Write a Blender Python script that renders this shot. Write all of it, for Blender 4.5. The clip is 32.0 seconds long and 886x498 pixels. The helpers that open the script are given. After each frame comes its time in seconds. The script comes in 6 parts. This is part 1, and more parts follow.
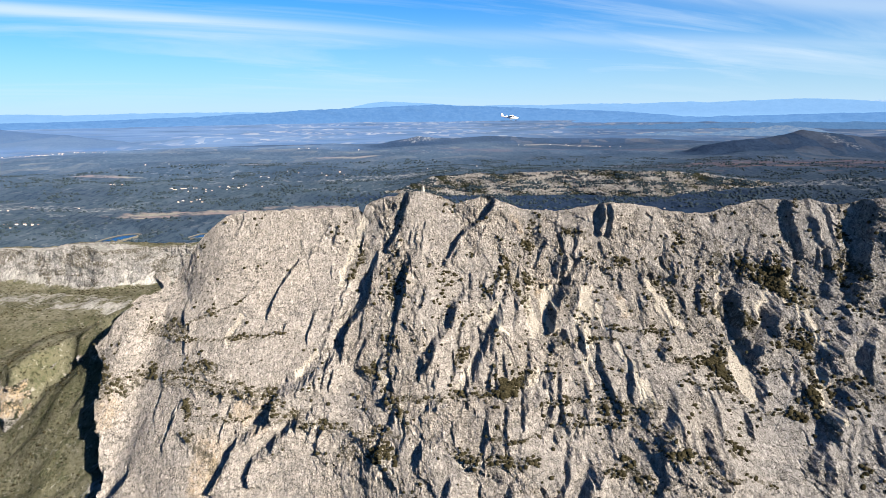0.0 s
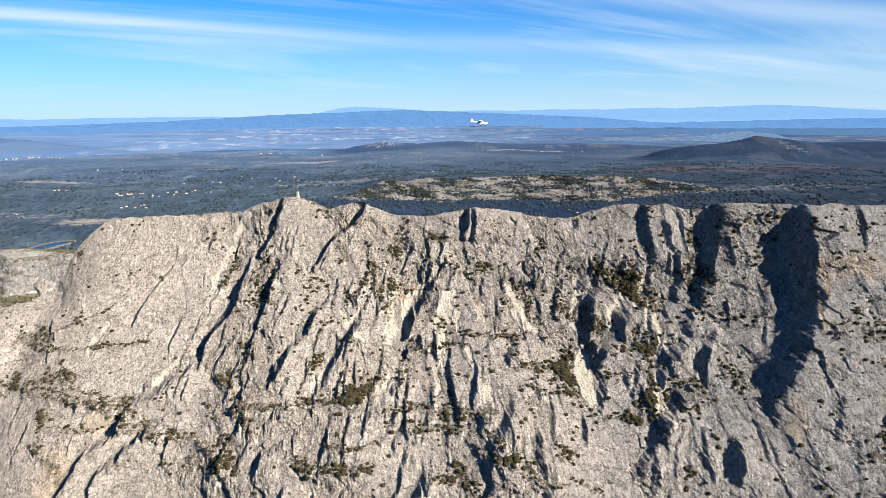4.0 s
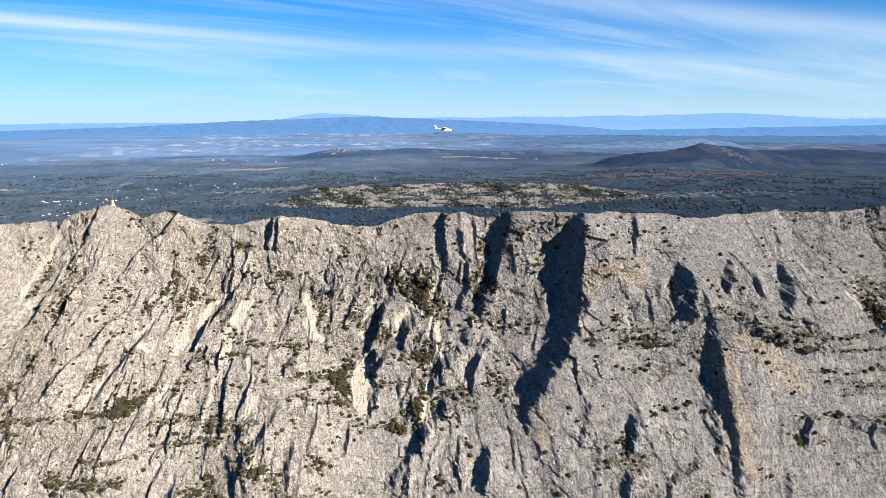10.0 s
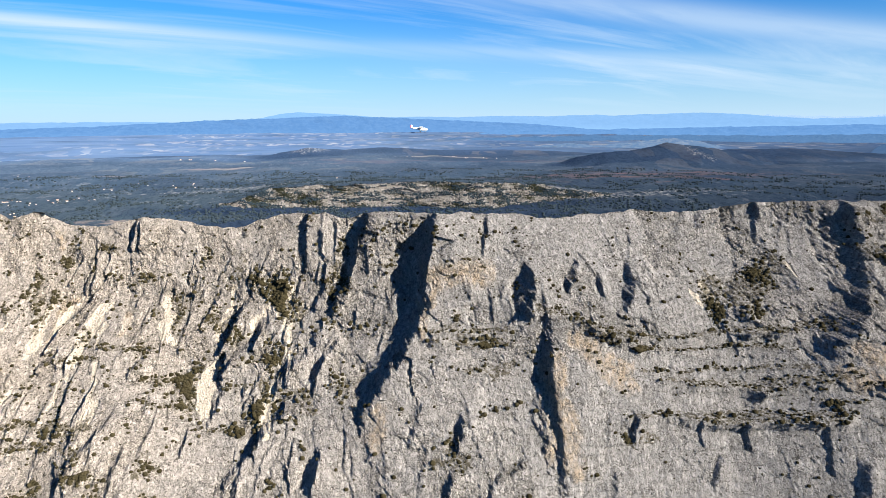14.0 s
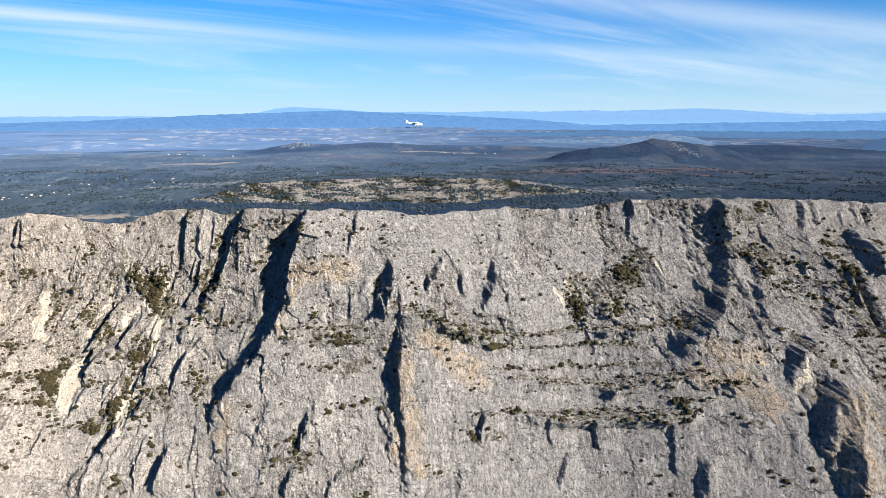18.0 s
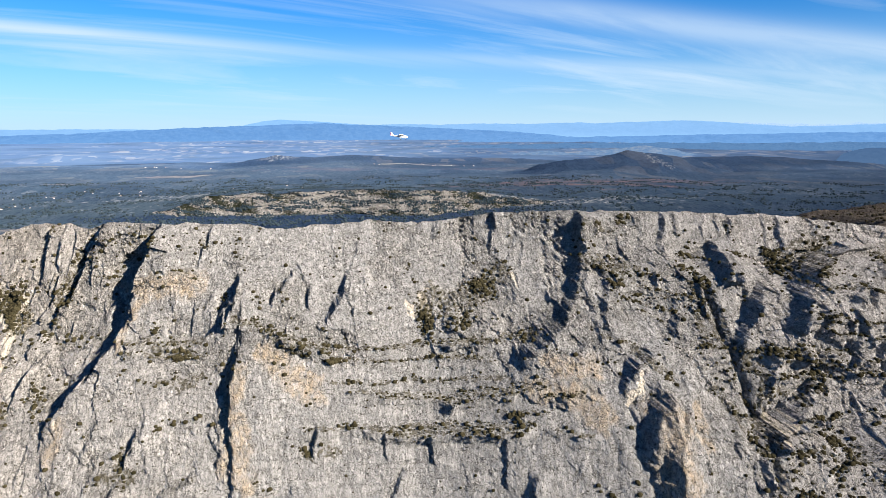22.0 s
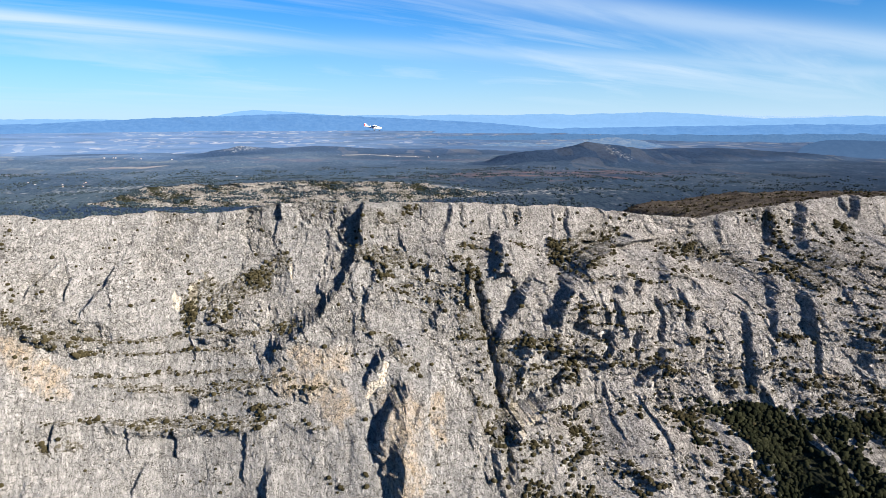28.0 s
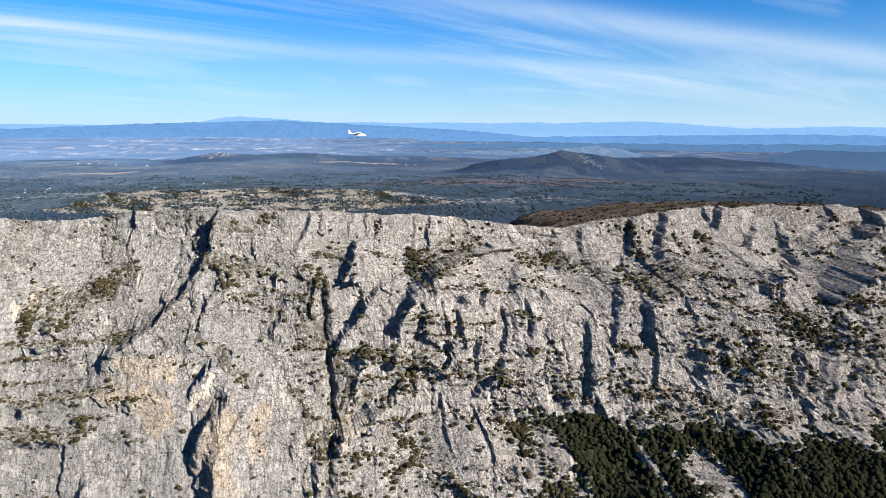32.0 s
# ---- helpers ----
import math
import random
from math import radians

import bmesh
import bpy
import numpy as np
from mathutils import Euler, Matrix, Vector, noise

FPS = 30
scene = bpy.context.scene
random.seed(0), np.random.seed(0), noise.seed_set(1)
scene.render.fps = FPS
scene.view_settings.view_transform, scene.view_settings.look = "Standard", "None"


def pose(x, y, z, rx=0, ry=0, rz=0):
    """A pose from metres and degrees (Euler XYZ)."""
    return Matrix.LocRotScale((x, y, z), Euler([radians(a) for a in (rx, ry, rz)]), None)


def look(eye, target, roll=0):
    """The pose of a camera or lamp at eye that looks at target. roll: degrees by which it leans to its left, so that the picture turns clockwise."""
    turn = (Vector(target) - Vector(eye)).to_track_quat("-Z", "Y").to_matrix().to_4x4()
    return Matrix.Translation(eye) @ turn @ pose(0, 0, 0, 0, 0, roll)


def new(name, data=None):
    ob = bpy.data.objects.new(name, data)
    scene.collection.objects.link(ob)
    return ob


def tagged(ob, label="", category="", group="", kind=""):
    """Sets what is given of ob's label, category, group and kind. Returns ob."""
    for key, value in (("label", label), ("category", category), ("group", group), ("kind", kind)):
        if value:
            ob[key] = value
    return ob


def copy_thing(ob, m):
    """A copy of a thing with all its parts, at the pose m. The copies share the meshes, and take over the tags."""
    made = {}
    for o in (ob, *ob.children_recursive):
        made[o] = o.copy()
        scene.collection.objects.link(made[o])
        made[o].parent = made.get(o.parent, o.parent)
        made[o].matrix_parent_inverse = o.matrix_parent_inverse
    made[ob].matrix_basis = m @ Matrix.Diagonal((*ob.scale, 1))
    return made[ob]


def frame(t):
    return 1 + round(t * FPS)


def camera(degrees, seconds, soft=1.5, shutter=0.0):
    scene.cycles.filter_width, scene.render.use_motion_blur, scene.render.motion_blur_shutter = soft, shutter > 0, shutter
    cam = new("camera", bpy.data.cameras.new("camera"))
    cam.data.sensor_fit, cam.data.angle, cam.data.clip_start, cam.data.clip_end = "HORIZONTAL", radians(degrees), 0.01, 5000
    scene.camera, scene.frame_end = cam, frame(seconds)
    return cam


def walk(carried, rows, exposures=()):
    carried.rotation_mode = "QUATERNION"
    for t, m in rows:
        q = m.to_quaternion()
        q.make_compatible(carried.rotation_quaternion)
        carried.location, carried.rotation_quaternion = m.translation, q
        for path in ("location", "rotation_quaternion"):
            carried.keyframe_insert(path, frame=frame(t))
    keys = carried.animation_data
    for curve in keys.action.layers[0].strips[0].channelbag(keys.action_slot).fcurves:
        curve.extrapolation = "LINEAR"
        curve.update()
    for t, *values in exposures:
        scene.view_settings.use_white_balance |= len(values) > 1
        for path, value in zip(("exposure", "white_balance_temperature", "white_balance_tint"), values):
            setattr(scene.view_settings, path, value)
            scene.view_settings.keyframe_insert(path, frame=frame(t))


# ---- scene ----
EXPOSURES = [(0, 1.60), (32, 1.60)]
# The whole place is built at one tenth of its true size: the camera sees 5 km at most, and the far ranges lie 50 km off.
cam = camera(65.9, 32.0, soft=0.5)
# seconds, eye, yaw to the left, pitch up, roll
ROWS = [
    (0, 0.29, 0.90, 89.52, -1.23, -11.82, -0.73),
    (1, 5.13, 0.94, 89.46, -1.70, -11.60, -0.69),
    (2, 9.87, 0.84, 89.39, -2.24, -11.55, -0.64),
    (3, 14.72, 0.78, 89.29, -2.88, -11.43, -0.60),
    (3.5, 17.16, 0.70, 89.31, -3.18, -11.41, -0.57),
    (5.5, 26.80, 0.02, 89.32, -4.01, -11.45, -0.47),
    (6, 29.17, -0.12, 89.34, -4.22, -11.36, -0.39),
    (7, 34.04, -0.53, 89.37, -4.58, -11.31, -0.34),
    (8, 38.87, -0.67, 89.31, -5.07, -11.11, -0.30),
    (9, 43.82, -0.93, 89.35, -5.47, -10.89, -0.32),
    (10, 48.73, -1.35, 89.35, -5.94, -10.89, -0.32),
    (11, 53.60, -1.59, 89.36, -6.55, -10.95, -0.33),
    (12, 58.56, -2.15, 89.39, -6.95, -10.94, -0.33),
    (13, 63.52, -2.65, 89.35, -7.25, -10.91, -0.34),
    (14, 68.54, -3.20, 89.38, -7.55, -10.95, -0.29),
    (14.5, 71.11, -3.42, 89.39, -7.68, -11.00, -0.31),
    (16.5, 80.88, -4.80, 89.53, -7.74, -11.43, -0.19),
    (17, 83.39, -5.03, 89.55, -7.65, -11.43, -0.18),
    (18, 88.32, -5.69, 89.56, -7.63, -11.35, -0.13),
    (19, 93.41, -6.28, 89.60, -7.81, -11.05, -0.21),
    (20, 98.47, -6.77, 89.61, -8.01, -10.72, -0.20),
    (21, 103.59, -7.30, 89.59, -8.18, -10.50, -0.18),
    (22, 108.63, -7.97, 89.59, -8.50, -10.35, -0.23),
    (23, 113.73, -8.50, 89.50, -8.94, -10.26, -0.28),
    (24, 118.67, -9.19, 89.45, -9.19, -10.45, -0.27),
    (25, 123.75, -9.98, 89.43, -9.35, -10.90, -0.29),
    (25.5, 126.30, -10.45, 89.39, -9.40, -11.12, -0.26),
    (27.5, 136.58, -11.82, 89.34, -10.01, -11.24, -0.09),
    (28, 139.12, -12.19, 89.36, -10.13, -11.08, -0.04),
    (29, 144.30, -12.83, 89.43, -10.43, -10.76, 0.01),
    (30, 149.41, -13.52, 89.47, -10.78, -10.53, 0.13),
    (31, 154.48, -14.32, 89.52, -11.02, -10.45, 0.22),
    (32, 159.39, -15.13, 89.54, -11.17, -10.45, 0.38),
]
walk(cam, [(t, pose(x, y, z, 90, 0, yaw) @ pose(0, 0, 0, pitch) @ pose(0, 0, 0, 0, 0, roll)) for t, x, y, z, yaw, pitch, roll in ROWS], EXPOSURES)

# ---- light: a low morning sun from the south-east, high thin cloud ----
SUN_SIDE, SUN_UP = 42.0, 26.0   # degrees to the right of due south, degrees above the horizon
sun_way = Vector((math.sin(radians(SUN_SIDE)) * math.cos(radians(SUN_UP)), -math.cos(radians(SUN_SIDE)) * math.cos(radians(SUN_UP)), math.sin(radians(SUN_UP))))
sun = new("sun", bpy.data.lights.new("sun", "SUN"))
sun.data.energy, sun.data.angle, sun.data.color = 5.0, radians(0.5), (1.0, 0.93, 0.83)
sun.matrix_world = look((0, 0, 0), -sun_way)

world = bpy.data.worlds.new("sky")
scene.world = world
world.use_nodes = True


class Nodes:
    """Short hand for building node trees."""

    def __init__(self, tree):
        self.tree = tree
        tree.nodes.clear()

    def add(self, kind, **settings):
        node = self.tree.nodes.new(kind)
        for key, value in settings.items():
            if key == "operation":
                node.operation = value
            elif key == "blend":
                node.data_type, node.blend_type = "RGBA", value
            elif key == "attribute":
                node.attribute_name = value
            elif key == "sky":
                node.sky_type = value
        return node

    def link(self, a, b):
        self.tree.links.new(a, b)

    def put(self, socket, value):
        if hasattr(value, "is_output"):
            self.link(value, socket)
        else:
            socket.default_value = value

    def math(self, op, a, b=0.0, clamp=False):
        n = self.add("ShaderNodeMath", operation=op)
        n.use_clamp = clamp
        self.put(n.inputs[0], a)
        self.put(n.inputs[1], b)
        return n.outputs[0]

    def mix(self, f, a, b, blend="MIX"):
        n = self.add("ShaderNodeMix", blend=blend)
        self.put(n.inputs[0], f)
        self.put(n.inputs[6], a)
        self.put(n.inputs[7], b)
        return n.outputs[2]

    def noise(self, where, scale, detail=4.0, rough=0.55, stretch=None, distortion=0.0):
        if stretch:
            m = self.add("ShaderNodeMapping")
            m.inputs["Scale"].default_value = stretch
            self.link(where, m.inputs["Vector"])
            where = m.outputs[0]
        n = self.add("ShaderNodeTexNoise")
        self.link(where, n.inputs["Vector"])
        n.inputs["Scale"].default_value, n.inputs["Detail"].default_value = scale, detail
        n.inputs["Roughness"].default_value, n.inputs["Distortion"].default_value = rough, distortion
        return n.outputs["Fac"]

    def cells(self, where, scale, out="Distance", feature="F1"):
        n = self.add("ShaderNodeTexVoronoi")
        n.feature = feature
        self.link(where, n.inputs["Vector"])
        n.inputs["Scale"].default_value = scale
        return n.outputs[out]

    def ramp(self, f, lo, hi):
        n = self.add("ShaderNodeMapRange")
        n.clamp = True
        self.put(n.inputs[0], f)
        n.inputs[1].default_value, n.inputs[2].default_value = lo, hi
        return n.outputs[0]

    def layer(self, name):
        return self.add("ShaderNodeAttribute", attribute=name).outputs["Fac"]


def rgb(r, g, b):
    return (r, g, b, 1.0)


def build_sky():
    n = Nodes(world.node_tree)
    sky = n.add("ShaderNodeTexSky", sky="NISHITA")
    sky.sun_disc = False
    sky.sun_elevation, sky.sun_rotation = radians(SUN_UP), radians(180 - SUN_SIDE)
    sky.altitude, sky.air_density, sky.dust_density, sky.ozone_density = 1100, 1.0, 0.1, 2.0
    way = n.add("ShaderNodeTexCoord").outputs["Generated"]
    part = n.add("ShaderNodeSeparateXYZ")
    n.link(way, part.inputs[0])
    # the cloud sheet is flat: a sight line meets it at (x, y) / (z + a little)
    up = n.math("ADD", n.math("MAXIMUM", part.outputs[2], 0.0), 0.09)
    flat = n.add("ShaderNodeCombineXYZ")
    n.put(flat.inputs[0], n.math("DIVIDE", part.outputs[0], up))
    n.put(flat.inputs[1], n.math("DIVIDE", part.outputs[1], up))
    turned = n.add("ShaderNodeMapping")
    turned.inputs["Rotation"].default_value = (0, 0, radians(-28))
    n.link(flat.outputs[0], turned.inputs["Vector"])
    wisps = n.noise(turned.outputs[0], 1.0, 8.0, 0.58, (0.24, 0.80, 1.0), 1.1)
    sheet = n.noise(turned.outputs[0], 1.0, 4.0, 0.5, (0.10, 0.30, 1.0), 0.3)
    east = n.ramp(part.outputs[0], -0.35, 0.75)
    much = n.math("ADD", n.math("MULTIPLY", sheet, 0.5), n.math("MULTIPLY", east, 0.055))
    cover = n.ramp(n.math("ADD", n.math("MULTIPLY", wisps, 0.85), much), 0.68, 0.95)
    # two long bands of cirrus: slopes across (x / y) and up (z / y) in front of the flight
    ahead = n.math("MAXIMUM", part.outputs[1], 0.05)
    across, rise = n.math("DIVIDE", part.outputs[0], ahead), n.math("DIVIDE", part.outputs[2], ahead)
    for start, height, fall, wide, much, x0, x1, y0, y1 in ((-0.648, 0.143, 0.074, 0.010, 1.0, -0.95, -0.75, 0.25, -0.35), (0.137, 0.175, 0.085, 0.020, 0.62, -0.05, 0.35, 1.3, 0.9), (0.0, 0.098, 0.035, 0.010, 0.40, -0.3, 0.2, 1.3, 0.9)):
        line = n.math("SUBTRACT", height, n.math("MULTIPLY", n.math("SUBTRACT", across, start), fall))
        off = n.math("ADD", n.math("SUBTRACT", rise, line), n.math("MULTIPLY", n.math("SUBTRACT", wisps, 0.5), wide * 2.0))
        band = n.math("POWER", 2.718, n.math("MULTIPLY", n.math("MULTIPLY", off, off), -1.0 / wide**2))
        ends = n.math("MULTIPLY", n.ramp(across, x0, x1), n.ramp(across, y0, y1))
        band = n.math("MULTIPLY", n.math("MULTIPLY", band, ends), n.math("MULTIPLY", n.ramp(wisps, 0.12, 0.48), much))
        cover = n.math("MAXIMUM", cover, n.math("MULTIPLY", band, n.ramp(part.outputs[1], 0.1, 0.3)))
    cover = n.math("MULTIPLY", cover, n.math("MULTIPLY", n.ramp(part.outputs[2], 0.0, 0.05), n.ramp(part.outputs[2], 0.55, 0.22)))
    veil = n.ramp(part.outputs[2], 0.17, 0.0)
    base = n.mix(1.0, sky.outputs[0], rgb(0.22, 0.95, 1.78), "MULTIPLY")
    milky = n.mix(n.math("MULTIPLY", n.math("POWER", veil, 1.7), 0.84), base, rgb(8.1, 10.6, 13.1))
    white = n.mix(n.math("MULTIPLY", cover, 0.8), milky, rgb(9.6, 11.5, 13.4))
    back = n.add("ShaderNodeBackground")
    n.link(white, back.inputs[0])
    back.inputs[1].default_value = 0.026
    n.link(back.outputs[0], n.add("ShaderNodeOutputWorld").inputs[0])


build_sky()


# ---- materials ----
def material(name, rough=0.9, gloss=0.0):
    m = bpy.data.materials.new(name)
    m.use_nodes = True
    n = Nodes(m.node_tree)
    shader = n.add("ShaderNodeBsdfPrincipled")
    shader.inputs["Roughness"].default_value = rough
    shader.inputs["Specular IOR Level"].default_value = gloss
    shader.inputs["Diffuse Roughness"].default_value = 1.0
    n.link(shader.outputs[0], n.add("ShaderNodeOutputMaterial").inputs[0])
    where = n.add("ShaderNodeNewGeometry").outputs["Position"]
    return m, n, shader, where


def relief(n, shader, height, strength, distance):
    b = n.add("ShaderNodeBump")
    b.inputs["Strength"].default_value, b.inputs["Distance"].default_value = strength, distance
    n.put(b.inputs["Height"], height)
    n.link(b.outputs[0], shader.inputs["Normal"])


def limestone():
    """Pale grey limestone with dark runs, warm fresh breaks, scree, ochre and low scrub in layers."""
    m, n, shader, p = material("limestone")
    big = n.noise(p, 0.11, 5, 0.6)
    mid = n.noise(p, 0.7, 6, 0.65)
    grain = n.noise(p, 3.0, 7, 0.75)
    runs = n.noise(p, 1.0, 6, 0.65, (1.5, 0.6, 0.14))
    speck = n.noise(p, 8.0, 4, 0.65)
    rough = n.math("SUBTRACT", 1.0, n.math("MULTIPLY", n.layer("slab"), 0.65))
    col = n.mix(n.ramp(big, 0.35, 0.65), rgb(0.205, 0.198, 0.192), rgb(0.325, 0.306, 0.282))
    col = n.mix(n.ramp(mid, 0.42, 0.70), col, rgb(0.43, 0.406, 0.374))
    col = n.mix(n.math("MULTIPLY", n.ramp(runs, 0.50, 0.66), 0.5), col, rgb(0.140, 0.136, 0.132))
    col = n.mix(n.math("MULTIPLY", n.layer("slab"), 0.5), col, rgb(0.262, 0.256, 0.250))
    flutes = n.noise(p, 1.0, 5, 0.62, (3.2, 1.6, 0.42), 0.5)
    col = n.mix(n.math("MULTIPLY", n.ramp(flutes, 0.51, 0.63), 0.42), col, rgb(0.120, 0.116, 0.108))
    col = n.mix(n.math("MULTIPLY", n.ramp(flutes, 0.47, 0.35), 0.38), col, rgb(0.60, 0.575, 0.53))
    col = n.mix(n.math("MULTIPLY", n.ramp(grain, 0.53, 0.66), n.math("MULTIPLY", rough, 0.26)), col, rgb(0.095, 0.090, 0.080))
    col = n.mix(n.math("MULTIPLY", n.ramp(grain, 0.47, 0.36), n.math("MULTIPLY", rough, 0.28)), col, rgb(0.74, 0.705, 0.645))
    # ground of loose blocks between the slabs, with dark gaps
    blocks = n.cells(p, 2.1, "Distance", "DISTANCE_TO_EDGE")
    loose = n.math("MULTIPLY", n.ramp(n.noise(p, 0.22, 4, 0.6), 0.47, 0.58), n.math("SUBTRACT", 1.0, n.layer("slab")))
    gaps = n.math("MULTIPLY", n.ramp(n.math("ADD", blocks, n.math("MULTIPLY", n.math("SUBTRACT", speck, 0.5), 0.25)), 0.13, 0.0), loose)
    col = n.mix(n.math("MULTIPLY", gaps, 0.5), col, rgb(0.070, 0.066, 0.058))
    col = n.mix(n.layer("jointed"), col, n.mix(1.0, col, rgb(1.40, 1.36, 1.33), "MULTIPLY"))
    col = n.mix(n.math("MULTIPLY", n.layer("warm"), 0.68), col, n.mix(1.0, col, rgb(1.40, 1.27, 1.12), "MULTIPLY"))
    ochre = n.math("MULTIPLY", n.layer("ochre"), n.ramp(n.noise(p, 1.1, 6, 0.7, (1, 1, 0.4)), 0.34, 0.66))
    col = n.mix(n.math("MULTIPLY", ochre, 0.6), col, rgb(0.50, 0.365, 0.215))
    scree = n.math("MULTIPLY", n.ramp(n.math("ADD", n.layer("scree"), n.math("MULTIPLY", n.math("SUBTRACT", mid, 0.5), 0.9)), 0.38, 0.58), 0.95)
    col = n.mix(scree, col, n.mix(n.ramp(grain, 0.35, 0.65), rgb(0.50, 0.437, 0.345), rgb(0.61, 0.545, 0.445)))
    # thin soil, thyme and dwarf box between the stones
    scrub = n.ramp(n.math("ADD", n.math("MULTIPLY", n.layer("veg"), 0.27), n.math("MULTIPLY", n.noise(p, 1.5, 8, 0.75), 0.95)), 0.71, 0.77)
    col = n.mix(n.math("MULTIPLY", scrub, 0.8), col, n.mix(n.ramp(grain, 0.4, 0.6), rgb(0.040, 0.038, 0.020), rgb(0.115, 0.095, 0.058)))
    # single small tufts
    tuft = n.add("ShaderNodeTexVoronoi")
    n.link(p, tuft.inputs["Vector"])
    tuft.inputs["Scale"].default_value = 1.5
    some = n.add("ShaderNodeSeparateColor")
    n.link(tuft.outputs["Color"], some.inputs[0])
    there = n.ramp(n.math("ADD", n.math("MULTIPLY", n.layer("veg"), 0.5), n.math("MULTIPLY", some.outputs[0], 0.6)), 0.34, 0.40)
    dots = n.math("MULTIPLY", n.math("SUBTRACT", 1.0, n.math("MULTIPLY", n.layer("slab"), 0.45)), n.math("MULTIPLY", n.ramp(n.math("ADD", tuft.outputs["Distance"], n.math("MULTIPLY", speck, 0.16)), 0.33, 0.25), there))
    col = n.mix(n.math("MULTIPLY", dots, 0.85), col, rgb(0.065, 0.062, 0.034))
    fine = n.add("ShaderNodeTexVoronoi")
    n.link(p, fine.inputs["Vector"])
    fine.inputs["Scale"].default_value = 3.4
    few = n.add("ShaderNodeSeparateColor")
    n.link(fine.outputs["Color"], few.inputs[0])
    specks = n.math("MULTIPLY", n.ramp(n.math("ADD", fine.outputs["Distance"], n.math("MULTIPLY", speck, 0.2)), 0.36, 0.28), n.math("MULTIPLY", n.ramp(few.outputs[0], 0.55, 0.60), n.math("SUBTRACT", 1.0, n.math("MULTIPLY", n.layer("slab"), 0.6))))
    col = n.mix(n.math("MULTIPLY", specks, n.math("SUBTRACT", 0.60, n.math("MULTIPLY", n.layer("scree"), 0.5))), col, rgb(0.085, 0.080, 0.058))
    # hairline joints
    joint = None
    for scale, detail, squeeze, thin in ((0.9, 3.0, (1.0, 0.8, 0.55), 0.012), (2.2, 3.0, (1.0, 0.8, 0.8), 0.016), (0.6, 4.0, (0.35, 0.5, 1.6), 0.010)):
        off = n.math("ABSOLUTE", n.math("SUBTRACT", n.noise(p, scale, detail, 0.6, squeeze, 0.6), 0.5))
        line = n.ramp(off, thin, thin * 0.25)
        joint = line if joint is None else n.math("MAXIMUM", joint, line)
    # the layered rock in the east is whiter, with open joints down it and along it
    for scale, detail, squeeze, thin in ((0.55, 4.0, (1.5, 1.0, 0.22), 0.008), (0.42, 4.0, (0.22, 0.3, 1.7), 0.008)):
        off = n.math("ABSOLUTE", n.math("SUBTRACT", n.noise(p, scale, detail, 0.62, squeeze, 0.5), 0.5))
        joint = n.math("MAXIMUM", joint, n.math("MULTIPLY", n.ramp(off, thin, thin * 0.3), n.layer("jointed")))
    joint = n.math("MULTIPLY", joint, n.math("SUBTRACT", 1.0, n.math("MULTIPLY", n.layer("scree"), 0.8)))
    col = n.mix(n.math("MULTIPLY", joint, 0.82), col, rgb(0.075, 0.07, 0.06))
    forest = n.ramp(n.math("ADD", n.layer("wood"), n.math("MULTIPLY", n.math("SUBTRACT", n.noise(p, 0.55, 7, 0.75), 0.5), 2.2)), 0.46, 0.58)
    col = n.mix(forest, col, n.mix(n.ramp(grain, 0.4, 0.6), rgb(0.022, 0.025, 0.016), rgb(0.050, 0.052, 0.032)))
    col = n.mix(1.0, col, rgb(0.745, 0.745, 0.755), "MULTIPLY")
    n.link(col, shader.inputs["Base Color"])
    height = n.math("ADD", n.math("ADD", n.math("MULTIPLY", mid, 0.5), n.math("MULTIPLY", grain, 0.27)), n.math("ADD", n.math("MULTIPLY", speck, 0.14), n.math("MULTIPLY", runs, 0.45)))
    height = n.math("MULTIPLY", height, rough)
    height = n.math("ADD", height, n.math("MULTIPLY", n.math("MULTIPLY", n.ramp(blocks, 0.0, 0.25), loose), 0.22))
    relief(n, shader, n.math("SUBTRACT", n.math("ADD", height, n.math("MULTIPLY", n.math("MULTIPLY", flutes, 0.75), n.math("SUBTRACT", 1.0, n.math("MULTIPLY", n.layer("slab"), 0.55)))), n.math("MULTIPLY", joint, 0.5)), 1.0, 0.85)
    return m


